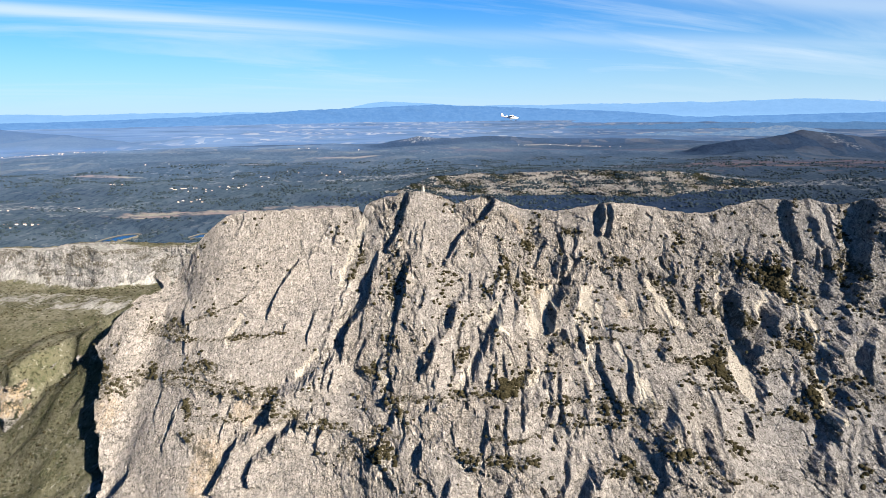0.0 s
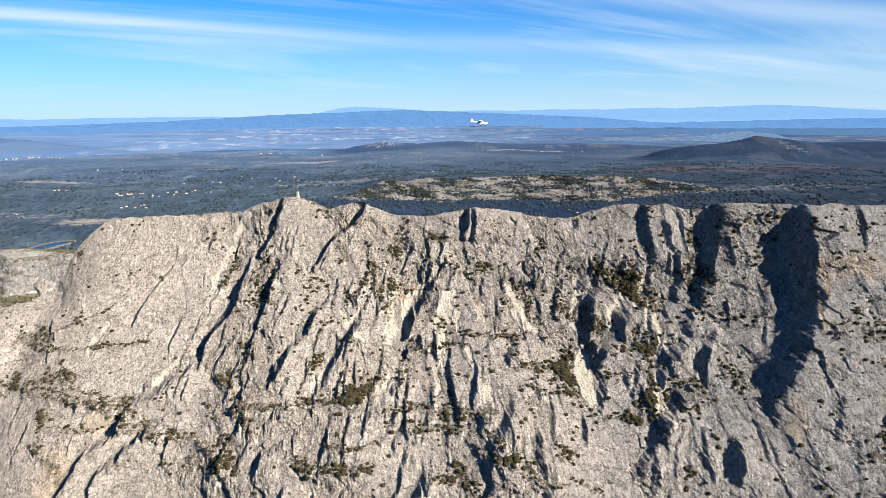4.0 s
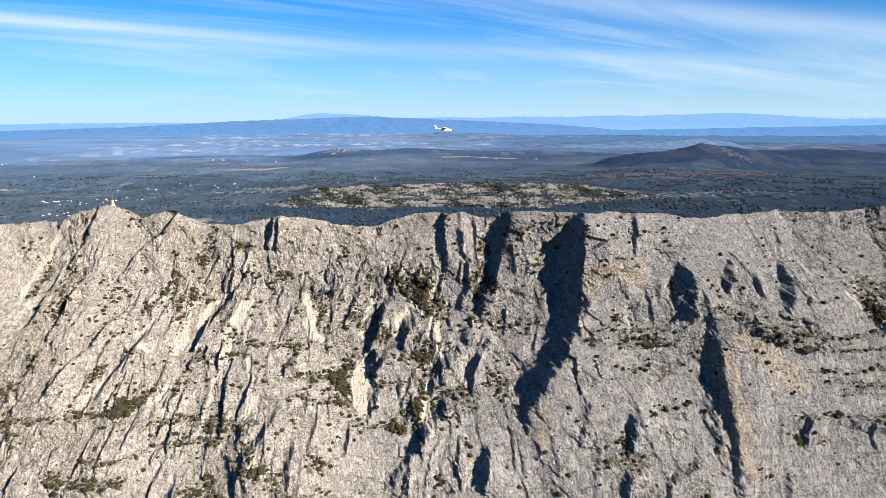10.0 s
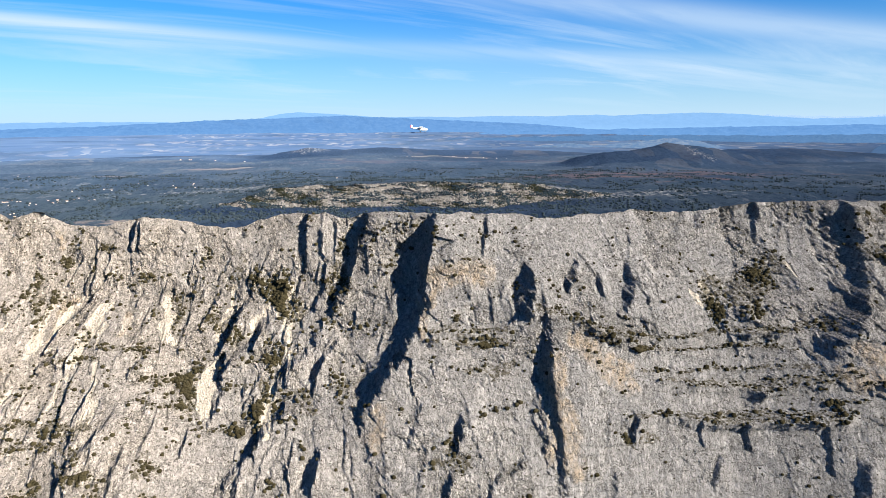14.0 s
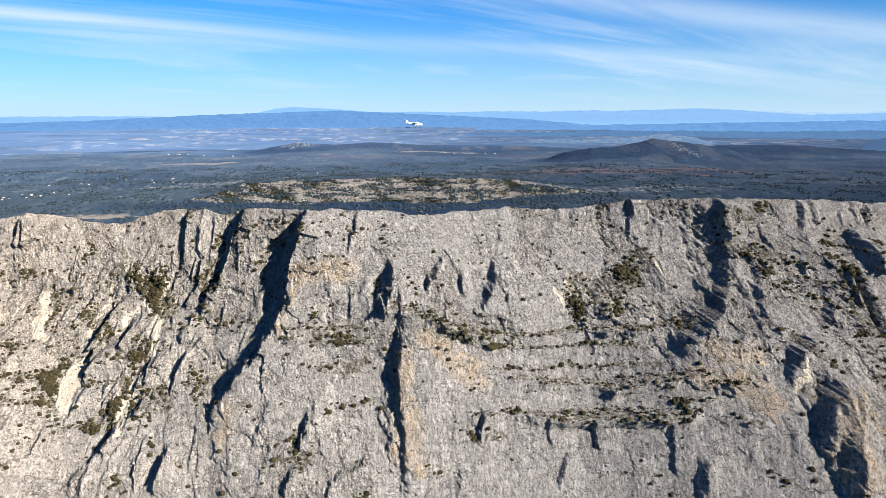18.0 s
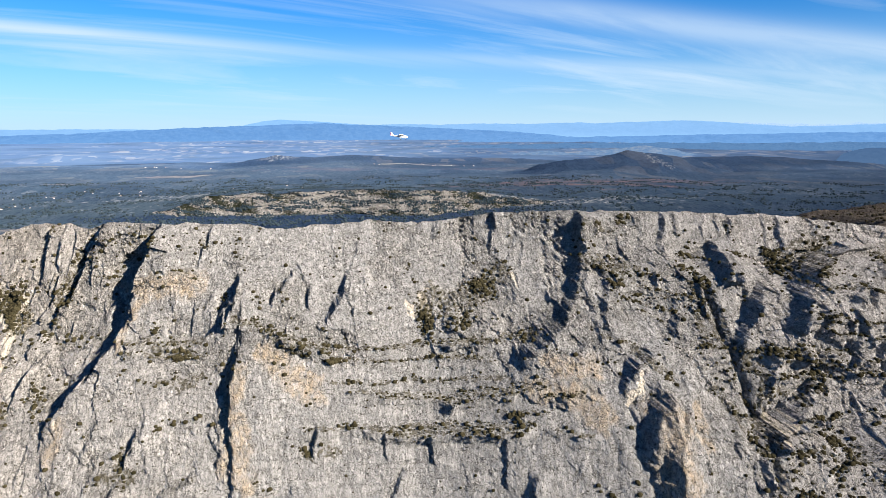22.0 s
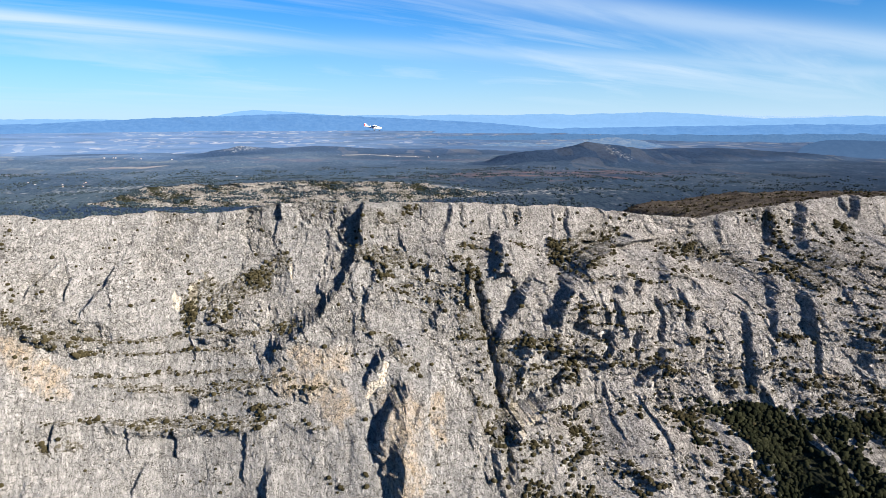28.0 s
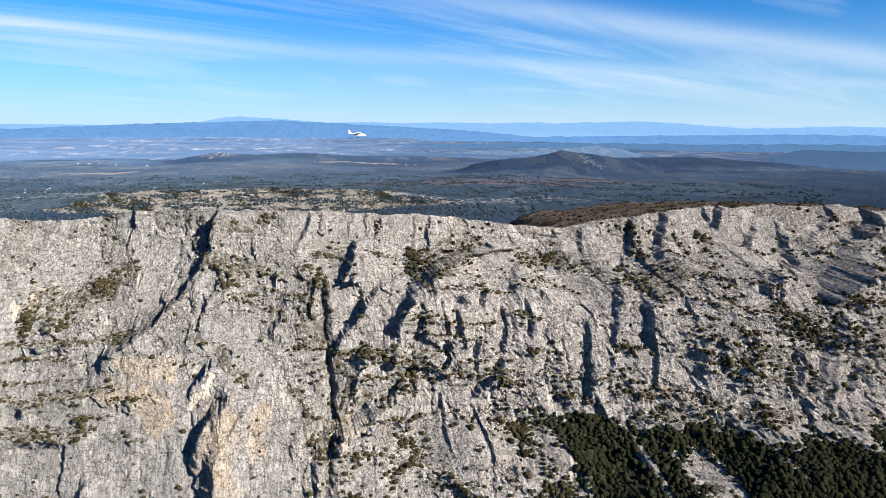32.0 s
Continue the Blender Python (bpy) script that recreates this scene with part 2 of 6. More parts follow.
def moor():
    """Stony upland turf, brown heath and grey-green scrub."""
    m, n, shader, p = material("stony_turf")
    a, b, c = n.noise(p, 0.05, 5, 0.6), n.noise(p, 0.5, 6, 0.7), n.noise(p, 2.8, 5, 0.7)
    col = n.mix(n.ramp(a, 0.4, 0.6), rgb(0.105, 0.100, 0.060), rgb(0.16, 0.147, 0.104))
    col = n.mix(n.math("MULTIPLY", n.ramp(b, 0.50, 0.62), 0.8), col, rgb(0.070, 0.074, 0.040))
    col = n.mix(n.math("MULTIPLY", n.ramp(n.noise(p, 1.1, 6, 0.75), 0.53, 0.60), 0.8), col, rgb(0.032, 0.034, 0.018))
    col = n.mix(n.math("MULTIPLY", n.ramp(n.noise(p, 0.9, 7, 0.8, (1, 1, 1), 0.3), 0.58, 0.64), 0.8), col, rgb(0.36, 0.335, 0.29))
    flutes = n.noise(p, 0.8, 7, 0.75, (1.3, 0.7, 0.6), 0.6)
    rock = n.mix(n.ramp(flutes, 0.38, 0.62), rgb(0.19, 0.18, 0.165), rgb(0.42, 0.40, 0.365))
    rock = n.mix(n.math("MULTIPLY", n.ramp(n.noise(p, 0.16, 5, 0.65, (1.2, 0.6, 1.0)), 0.50, 0.62), 0.5), rock, rgb(0.20, 0.19, 0.165))
    rock = n.mix(n.math("MULTIPLY", n.ramp(c, 0.5, 0.65), 0.5), rock, rgb(0.12, 0.112, 0.095))
    rock = n.mix(n.math("MULTIPLY", n.ramp(n.noise(p, 0.09, 5, 0.65), 0.46, 0.60), n.layer("red")), rock, n.mix(n.ramp(b, 0.4, 0.6), rgb(0.40, 0.29, 0.21), rgb(0.38, 0.19, 0.11)))
    # bare stone comes out in streaks that run down to one side
    streak = n.add("ShaderNodeMapping")
    streak.inputs["Rotation"].default_value = (0, 0, radians(-38))
    n.link(p, streak.inputs["Vector"])
    lines = n.noise(streak.outputs[0], 0.30, 7, 0.72, (0.35, 1.5, 1.0), 0.5)
    stone = n.ramp(n.math("ADD", n.math("MULTIPLY", n.layer("stony"), 0.42), n.math("ADD", n.math("MULTIPLY", lines, 0.75), n.math("MULTIPLY", c, 0.25))), 0.67, 0.74)
    col = n.mix(stone, col, rock)
    col = n.mix(n.math("MULTIPLY", n.layer("heath"), 0.85), col, n.mix(n.ramp(b, 0.4, 0.6), rgb(0.050, 0.034, 0.026), rgb(0.125, 0.10, 0.08)))
    n.link(col, shader.inputs["Base Color"])
    relief(n, shader, n.math("ADD", n.math("ADD", b, flutes), n.math("MULTIPLY", c, 0.5)), 1.0, 2.2)
    return m


def countryside():
    """Pine woods with clearings, pale fields and red earth; the far valley is painted a haze blue with light fields."""
    m, n, shader, p = material("wooded_plain")
    a, b, c = n.noise(p, 0.006, 6, 0.6), n.noise(p, 0.035, 8, 0.72), n.noise(p, 0.5, 5, 0.75)
    # tree crowns and the gaps between them, drawn out to the depth at which they are seen
    crowns = n.noise(p, 0.26, 7, 0.75, (1.0, 0.30, 1.0), 0.3)
    stands = n.noise(p, 0.05, 6, 0.7, (1.0, 0.45, 1.0), 0.4)
    # the bluish cast of these wood colours is haze mixed into them
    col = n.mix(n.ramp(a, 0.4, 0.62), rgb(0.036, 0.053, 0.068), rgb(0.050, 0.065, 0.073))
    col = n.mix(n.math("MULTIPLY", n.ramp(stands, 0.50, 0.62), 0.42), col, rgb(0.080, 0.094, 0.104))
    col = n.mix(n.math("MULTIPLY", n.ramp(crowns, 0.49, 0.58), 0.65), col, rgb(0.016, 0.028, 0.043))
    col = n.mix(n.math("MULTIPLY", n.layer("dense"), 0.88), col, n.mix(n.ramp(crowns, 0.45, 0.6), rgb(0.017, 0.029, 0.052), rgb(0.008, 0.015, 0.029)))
    # clearings and bare rock among the woods
    spots = n.math("MULTIPLY", n.ramp(n.noise(p, 0.14, 5, 0.65, (0.9, 0.5, 1)), 0.58, 0.62), n.ramp(n.noise(p, 0.009, 4, 0.6), 0.42, 0.56))
    col = n.mix(n.math("MULTIPLY", n.math("MULTIPLY", spots, 0.4), n.math("SUBTRACT", 1.0, n.layer("dense"))), col, n.mix(n.ramp(c, 0.4, 0.6), rgb(0.27, 0.26, 0.235), rgb(0.13, 0.13, 0.12)))
    open_land = n.math("MULTIPLY", n.layer("field"), n.ramp(b, 0.36, 0.48))
    col = n.mix(open_land, col, n.mix(n.ramp(n.noise(p, 0.05, 3, 0.5, (0.3, 1.5, 1)), 0.45, 0.55), rgb(0.175, 0.135, 0.115), rgb(0.20, 0.175, 0.13)))
    col = n.mix(n.math("MULTIPLY", n.layer("red"), n.ramp(n.noise(p, 0.03, 6, 0.7, (0.5, 1.6, 1)), 0.42, 0.62)), col, rgb(0.125, 0.078, 0.064))
    bare = n.math("MULTIPLY", n.layer("rocky"), n.ramp(n.noise(p, 0.22, 6, 0.75, (1, 0.7, 1)), 0.50, 0.60))
    col = n.mix(bare, col, rgb(0.27, 0.25, 0.215))
    parts = n.add("ShaderNodeSeparateColor")
    squeezed = n.add("ShaderNodeMapping")
    squeezed.inputs["Scale"].default_value = (1.0, 0.42, 0.0)
    n.link(p, squeezed.inputs["Vector"])
    n.link(n.cells(squeezed.outputs[0], 0.042, "Color"), parts.inputs[0])
    pale = n.math("MULTIPLY", n.ramp(parts.outputs[0], 0.62, 0.80), n.ramp(n.noise(p, 0.0045, 5, 0.65, (0.6, 0.9, 1)), 0.44, 0.60))
    # haze blue painted over the far land, with light fields showing through
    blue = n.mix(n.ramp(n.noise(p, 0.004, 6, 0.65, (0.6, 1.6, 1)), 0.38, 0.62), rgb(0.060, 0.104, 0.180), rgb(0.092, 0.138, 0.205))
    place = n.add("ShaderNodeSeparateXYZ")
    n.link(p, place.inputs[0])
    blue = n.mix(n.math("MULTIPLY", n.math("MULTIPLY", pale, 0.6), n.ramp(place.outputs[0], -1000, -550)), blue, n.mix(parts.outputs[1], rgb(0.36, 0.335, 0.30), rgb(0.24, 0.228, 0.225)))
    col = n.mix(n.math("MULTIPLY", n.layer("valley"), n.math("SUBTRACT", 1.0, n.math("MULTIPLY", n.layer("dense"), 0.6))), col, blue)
    # an even blue tint stands in for haze over the whole plain
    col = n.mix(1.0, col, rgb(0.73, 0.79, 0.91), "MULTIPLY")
    n.link(col, shader.inputs["Base Color"])
    relief(n, shader, n.math("ADD", n.math("MULTIPLY", b, 0.6), c), 0.7, 2.0)
    return m


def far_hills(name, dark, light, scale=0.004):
    """Backdrop of distance: mostly the light of the air in front, painted as glow."""
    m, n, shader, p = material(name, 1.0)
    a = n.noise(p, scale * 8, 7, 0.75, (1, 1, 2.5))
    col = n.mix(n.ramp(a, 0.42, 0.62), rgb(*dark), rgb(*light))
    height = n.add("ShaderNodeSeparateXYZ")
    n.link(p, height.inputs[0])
    # haze thickens downwards: a paler tone painted in towards the foot
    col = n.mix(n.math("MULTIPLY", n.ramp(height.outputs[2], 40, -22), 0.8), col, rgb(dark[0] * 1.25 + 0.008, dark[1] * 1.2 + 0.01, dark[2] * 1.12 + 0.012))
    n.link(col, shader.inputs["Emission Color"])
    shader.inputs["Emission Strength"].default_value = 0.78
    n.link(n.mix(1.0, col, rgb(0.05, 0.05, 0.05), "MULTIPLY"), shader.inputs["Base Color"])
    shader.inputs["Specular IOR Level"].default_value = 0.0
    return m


def leafage(name, dark, light):
    m, n, shader, p = material(name, 0.85)
    each = n.add("ShaderNodeNewGeometry").outputs["Random Per Island"]
    col = n.mix(each, rgb(*dark), rgb(*light))
    col = n.mix(n.math("MULTIPLY", n.ramp(n.noise(p, 6.0, 4, 0.7), 0.45, 0.65), 0.6), col, rgb(dark[0] * 0.55, dark[1] * 0.55, dark[2] * 0.5))
    n.link(col, shader.inputs["Base Color"])
    relief(n, shader, n.noise(p, 9.0, 4, 0.7), 0.9, 0.12)
    return m


def plain(name, color, rough=0.7, metal=0.0, scale=4.0):
    m, n, shader, p = material(name, rough, 0.3)
    col = n.mix(n.ramp(n.noise(p, scale, 4, 0.6), 0.35, 0.7), rgb(*color), rgb(*[v * 0.8 for v in color]))
    n.link(col, shader.inputs["Base Color"])
    shader.inputs["Metallic"].default_value = metal
    return m


ROCK, MOOR, LAND = limestone(), moor(), countryside()
SHRUB = leafage("shrub_leaves", (0.023, 0.020, 0.011), (0.056, 0.047, 0.026))
PINE = leafage("pine_needles", (0.012, 0.014, 0.008), (0.030, 0.031, 0.017))
# the blue in these far materials is painted haze
LUBERON = far_hills("hazed_wooded_range", (0.060, 0.140, 0.290), (0.078, 0.165, 0.318))
VENTOUX = far_hills("hazed_pale_peak", (0.118, 0.232, 0.405), (0.128, 0.245, 0.42))
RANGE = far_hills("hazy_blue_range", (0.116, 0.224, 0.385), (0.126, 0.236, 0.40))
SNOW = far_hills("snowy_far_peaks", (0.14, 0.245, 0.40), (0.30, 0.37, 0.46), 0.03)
MID = far_hills("hazed_grey_hills", (0.036, 0.086, 0.178), (0.064, 0.120, 0.215), 0.012)
DARK = far_hills("hazed_dark_hill", (0.030, 0.062, 0.125), (0.036, 0.070, 0.135), 0.012)
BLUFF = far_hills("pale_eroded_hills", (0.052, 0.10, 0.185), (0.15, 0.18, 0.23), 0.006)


# ---- helpers for meshes ----
def hashed(i, j, seed):
    h = (i.astype(np.int64) * 374761393 + j.astype(np.int64) * 668265263 + seed * 1442695041) & 0xFFFFFFFF
    h = ((h ^ (h >> 13)) * 1274126177) & 0xFFFFFFFF
    return ((h ^ (h >> 16)) & 0xFFFF) / 65535.0


def gradient_noise(u, v, seed=0):
    """Gradient noise about 0, within -1 to 1, of two coordinates."""
    i, j = np.floor(u), np.floor(v)
    fu, fv = u - i, v - j
    su, sv = fu * fu * fu * (fu * (fu * 6 - 15) + 10), fv * fv * fv * (fv * (fv * 6 - 15) + 10)
    out = 0
    for di in (0, 1):
        for dj in (0, 1):
            a = hashed(i + di, j + dj, seed) * (2 * np.pi)
            d = np.cos(a) * (fu - di) + np.sin(a) * (fv - dj)
            out = out + d * (su if di else 1 - su) * (sv if dj else 1 - sv)
    return out * 1.5


def layered(u, v, octaves, seed=0, gain=0.5):
    return sum(gain**k * gradient_noise(u * 2.03**k + 17.3 * k, v * 2.03**k - 9.1 * k, seed + k) for k in range(octaves))


def ridged(u, v, octaves, seed=0, gain=0.5):
    return sum(gain**k * (1 - np.abs(gradient_noise(u * 2.07**k + 5.7 * k, v * 2.07**k + 3.3 * k, seed + k)) * 2) for k in range(octaves))


def broken(values, steps, sharp):
    """Breaks a smooth relief into ragged steps."""
    t = values * steps
    f = np.floor(t)
    return (f + smooth(1 - sharp, 1, t - f)) / steps


def smooth(e0, e1, v):
    f = np.clip((v - e0) / (e1 - e0), 0, 1)
    return f * f * (3 - 2 * f)


def facets(u, v, seed):
    """Slabs: the nearest of scattered seeds gives each place the height and the tilts of one flat block."""
    i, j = np.floor(u), np.floor(v)
    best = np.full(u.shape, 9.0)
    out = np.zeros(u.shape)
    for di in (-1, 0, 1):
        for dj in (-1, 0, 1):
            a, b = i + di, j + dj
            du, dv = u - a - hashed(a, b, seed), v - b - hashed(a, b, seed + 1)
            d = du * du + dv * dv
            block = (hashed(a, b, seed + 2) - 0.5) * 0.9 + (hashed(a, b, seed + 3) - 0.42) * 1.5 * du + (hashed(a, b, seed + 4) - 0.5) * 1.0 * dv
            out = np.where(d < best, block, out)
            best = np.minimum(best, d)
    return out


def grid_mesh(name, X, Y, Z, mat, layers=None, wrap=False, soft=True):
    """A mesh from a grid of places, with named values at its corners."""
    a, b = X.shape
    me = bpy.data.meshes.new(name)
    ids = np.arange(a * b).reshape(a, b)
    if wrap:
        ids = np.concatenate([ids, ids[:1]], 0)
    quads = np.stack([ids[:-1, :-1], ids[1:, :-1], ids[1:, 1:], ids[:-1, 1:]], -1).reshape(-1, 4)
    me.vertices.add(a * b)
    me.vertices.foreach_set("co", np.stack([X, Y, Z], -1).astype(np.float32).ravel())
    me.loops.add(quads.size)
    me.loops.foreach_set("vertex_index", quads.astype(np.int32).ravel())
    me.polygons.add(len(quads))
    me.polygons.foreach_set("loop_start", np.arange(0, quads.size, 4, dtype=np.int32))
    me.polygons.foreach_set("use_smooth", np.full(len(quads), soft))
    for key, values in (layers or {}).items():
        layer = me.attributes.new(key, "FLOAT", "POINT")
        layer.data.foreach_set("value", np.asarray(values, np.float32).ravel())
    me.materials.append(mat)
    me.update()
    me.validate()
    return me


def part(name, bm, mat, parent=None, label=""):
    me = bpy.data.meshes.new(name)
    bm.to_mesh(me)
    bm.free()
    me.materials.append(mat)
    ob = new(name, me)
    if parent:
        ob.parent = parent
    return tagged(ob, label)


# ---- the ridge's plan: crest line and how far the face runs out below it ----
CREST_Y = [(-90, 153), (-40, 146), (-12, 141), (0, 134), (15, 128), (31, 121), (45, 119), (59, 116), (70, 109),
           (82, 101), (100, 100), (115, 101), (145, 97), (165, 95), (187, 93), (206, 89), (226, 87), (270, 81)]
DROPS = [0, 6, 12, 18, 24, 30, 46]
RUNS = [(-90, 0, 4, 11, 18, 25, 33, 52), (-45, 0, 5, 13, 21, 28, 37, 58), (-12, 0, 5, 11, 22, 33, 41, 60),
        (16, 0, 4, 9, 20, 31, 41, 60), (34, 0, 2.5, 6, 19, 31, 41, 58), (48, 0, 4, 9, 19, 28, 37, 52),
        (66, 0, 5, 10, 18, 26, 33, 48), (82, 0, 4, 9, 15, 22, 28, 42), (98, 0, 8, 17, 21, 23.5, 25, 34),
        (120, 0, 6, 14, 18, 23, 27, 36), (146, 0, 6, 14, 24, 31, 34, 44), (170, 0, 6, 14, 20, 25, 31, 52),
        (200, 0, 7, 17, 22, 30, 42, 70), (270, 0, 7, 17, 22, 31, 46, 76)]


def table(rows, at):
    """Smooth values along the ridge from rows of (x, value)."""
    xs, vs = [r[0] for r in rows], [r[1] for r in rows]
    fine = np.linspace(xs[0], xs[-1], 400)
    flat = np.interp(fine, xs, vs)
    k = np.hanning(13) / np.hanning(13).sum()
    soft = np.convolve(np.pad(flat, 6, "edge"), k, "valid")
    return np.interp(at, fine, soft)


def run_out(x, drop):
    """How far in front of the crest the plain face lies, at x and so far below the crest."""
    x, drop = np.broadcast_arrays(np.asarray(x, float), np.asarray(drop, float))
    cols = np.stack([table([(r[0], r[k + 1]) for r in RUNS], x) for k in range(len(DROPS))])
    out = np.zeros(x.shape)
    for k in range(len(DROPS) - 1):
        f = np.clip((drop - DROPS[k]) / (DROPS[k + 1] - DROPS[k]), 0, 1)
        out = out + (cols[k + 1] - cols[k]) * f
    # in the east the face falls in tiers: walls with shrubby terraces between them
    shift = drop + np.clip(drop / 4, 0, 1) * (0.9 * np.sin(x * 0.21) + 0.7 * np.sin(x * 0.53 + 1))
    whole = np.interp(shift, [0, 5.5, 8.5, 24, 26, 33.5, 36], [0, 0.07, 0.42, 0.60, 0.88, 0.98, 1.0])
    foot_run = cols[-2] + (cols[-1] - cols[-2]) * (36 - DROPS[-2]) / (DROPS[-1] - DROPS[-2])
    tiers = np.where(shift < 36, foot_run * whole, out)
    east = 0.42 * np.clip((x - 146) / 16, 0, 1)
    return out + (tiers - out) * east

CREST_Z = [
    (-92, 22), (-84, 23), (-78, 26), (-75.1, 35.2), (-73.5, 40), (-66.5, 46.1), (-61.9, 52.1), (-58.5, 55),
    (-55.6, 52.2), (-53.7, 55.4), (-50.4, 60.3), (-46.6, 63.9), (-42.8, 67), (-37.8, 68.1), (-30.3, 68.5),
    (-23, 68.8), (-18.1, 69.3), (-14.1, 69.5), (-13.3, 67.5), (-12.4, 69.9), (-8.5, 71.5), (-5.6, 72.2),
    (-2.1, 73.2), (0.6, 73.1), (3.9, 71.9), (5.5, 71.1), (8.2, 71.7), (10.5, 72.6), (12.6, 72.6), (14.9, 71.5),
    (18.9, 70.5), (23.8, 70.5), (28, 71.4), (29.9, 71.9), (32.2, 72.4), (35.6, 72.2), (39.5, 71.6), (44.3, 70.7),
    (49, 70.7), (52.5, 71.8), (56, 72.9), (58.6, 73.3), (64.4, 73.5), (66.7, 72.9), (69, 73.4), (71.2, 74.1),
    (75.1, 74.5), (78.5, 74.4), (81.8, 74.6), (84.3, 74.8), (89.2, 74.6), (92.8, 74.5), (95.9, 74), (100, 73.6),
    (104.2, 74.1), (109, 74.2), (113.9, 74.7), (117.6, 74.1), (123, 74.2), (126.6, 74.6), (131, 75.3), (132.8, 75.6),
    (139.1, 75.7), (144.4, 75.9), (150.2, 75.8), (155.7, 75.5), (159.4, 75.6), (164.9, 75.4), (171.5, 74.9),
    (177.2, 74.9), (182, 74.5), (187.7, 73.7), (194, 72.9), (195.2, 72.9), (200.2, 72.7), (206, 74), (211.7, 74.7),
    (217.4, 75.5), (222.2, 76), (225, 76.5), (228, 75.9), (233.7, 76.5), (240.5, 76.2), (246.2, 76.5), (250.2, 75.9),
    (255, 75.5), (272, 75.5),
]
X0, X1, STEP = -90.0, 262.0, 0.163
gx = np.arange(X0, X1, STEP)
crest_z = np.interp(gx, [c[0] for c in CREST_Z], [c[1] for c in CREST_Z])
crest_z = crest_z + 0.22 * layered(gx * 0.45, gx * 0 + 3.3, 4, 5) + 0.10 * np.abs(gradient_noise(gx * 1.7, gx * 0, 8))
crest_y = table(CREST_Y, gx)
FOOT = 22.0
fall = np.concatenate([np.linspace(0, 0.72, 310, endpoint=False), np.linspace(0.72, 1, 45)])
GX = np.repeat(gx[:, None], len(fall), 1)
calm_crest = np.convolve(np.pad(crest_z, 30, "edge"), np.hanning(61) / np.hanning(61).sum(), "valid")
GZ = calm_crest[:, None] - fall[None] * (calm_crest - np.minimum(FOOT, calm_crest - 8))[:, None]
GZ = GZ + (crest_z - calm_crest)[:, None] * np.exp(-fall * 14)[None]
DROP = np.maximum(calm_crest[:, None] - GZ, 0)
OUT = run_out(GX, DROP)
shaded = np.zeros_like(GX)        # rock in the lee of a rib
sheer = np.zeros_like(GX)         # the broken-off sides of the ribs
push = np.zeros_like(GX)          # how far the rock stands out of the plain face
veg, scree_map, ochre_map, slab_map = (np.zeros_like(GX) for _ in range(4))
warp_x = GX + 0.9 * layered(GX * 0.35, GZ * 0.35, 3, 40) + 0.30 * layered(GX * 1.6, GZ * 1.6, 2, 43)
warp_z = GZ + 0.7 * layered(GX * 0.35, GZ * 0.35, 3, 50) + 0.24 * layered(GX * 1.6, GZ * 1.6, 2, 53)
LEDGES = []
CHIPS = np.clip(2.2 * facets(GX * 0.42, GZ * 0.42, 700), -1, 1)
FINE_CHIPS = np.clip(2.2 * facets(GX * 1.1, GZ * 1.1, 705), -1, 1)
GENTLE = np.clip(np.gradient(OUT, axis=1) / np.maximum(np.gradient(DROP, axis=1), 1e-4), 0.9, 2.0) ** 0.7
near_x, near_z = GX + 0.45 * (warp_x - GX), GZ + 0.45 * (warp_z - GZ)


def near(points, margin):
    xs, zs = [p[0] for p in points], [p[1] for p in points]
    i0, i1 = np.searchsorted(gx, [min(xs) - margin, max(xs) + margin])
    return slice(max(i0 - 2, 0), i1 + 2), min(zs) - margin, max(zs) + margin


def rib(points, amp, wide, sharp=None):
    """A rib of rock whose left side breaks off steeply along the points, from top to foot; its right side runs out over wide."""
    s, z0, z1 = near(points, wide * 1.5 + 3)
    pts = sorted(points, key=lambda p: p[1])
    x, z = near_x[s], near_z[s]
    zs = [p[1] for p in pts]
    edge = np.interp(z, zs, [p[0] for p in pts])
    d = x - edge
    reach = max(1.2, 0.22 * (zs[-1] - zs[0]))
    at_top = zs[-1] > np.interp(pts[-1][0], gx, crest_z) - 2.0
    along = smooth(zs[0] - reach, zs[0] + 0.3 * reach, z)
    if not at_top:
        along = along * (1 - smooth(zs[-1] - 0.3 * reach, zs[-1] + reach * 0.6, z))
    stand = np.minimum((1.5 - 0.25 * smooth(125, 150, np.mean([p[0] for p in pts]))) * amp * GENTLE[s] ** 0.6, 4.4)
    steep = sharp or (0.22 + 0.36 * amp)
    left = np.clip(1 + d / steep, 0, 1)
    right = np.clip(1 - d / wide, 0, 1)
    sheer[s] = np.maximum(sheer[s], along * (d < 0.1) * (d > -1.2 * steep) * min(1.0, amp * 1.2))
    push[s] += stand * along * np.where(d < 0, left, right**1.3)


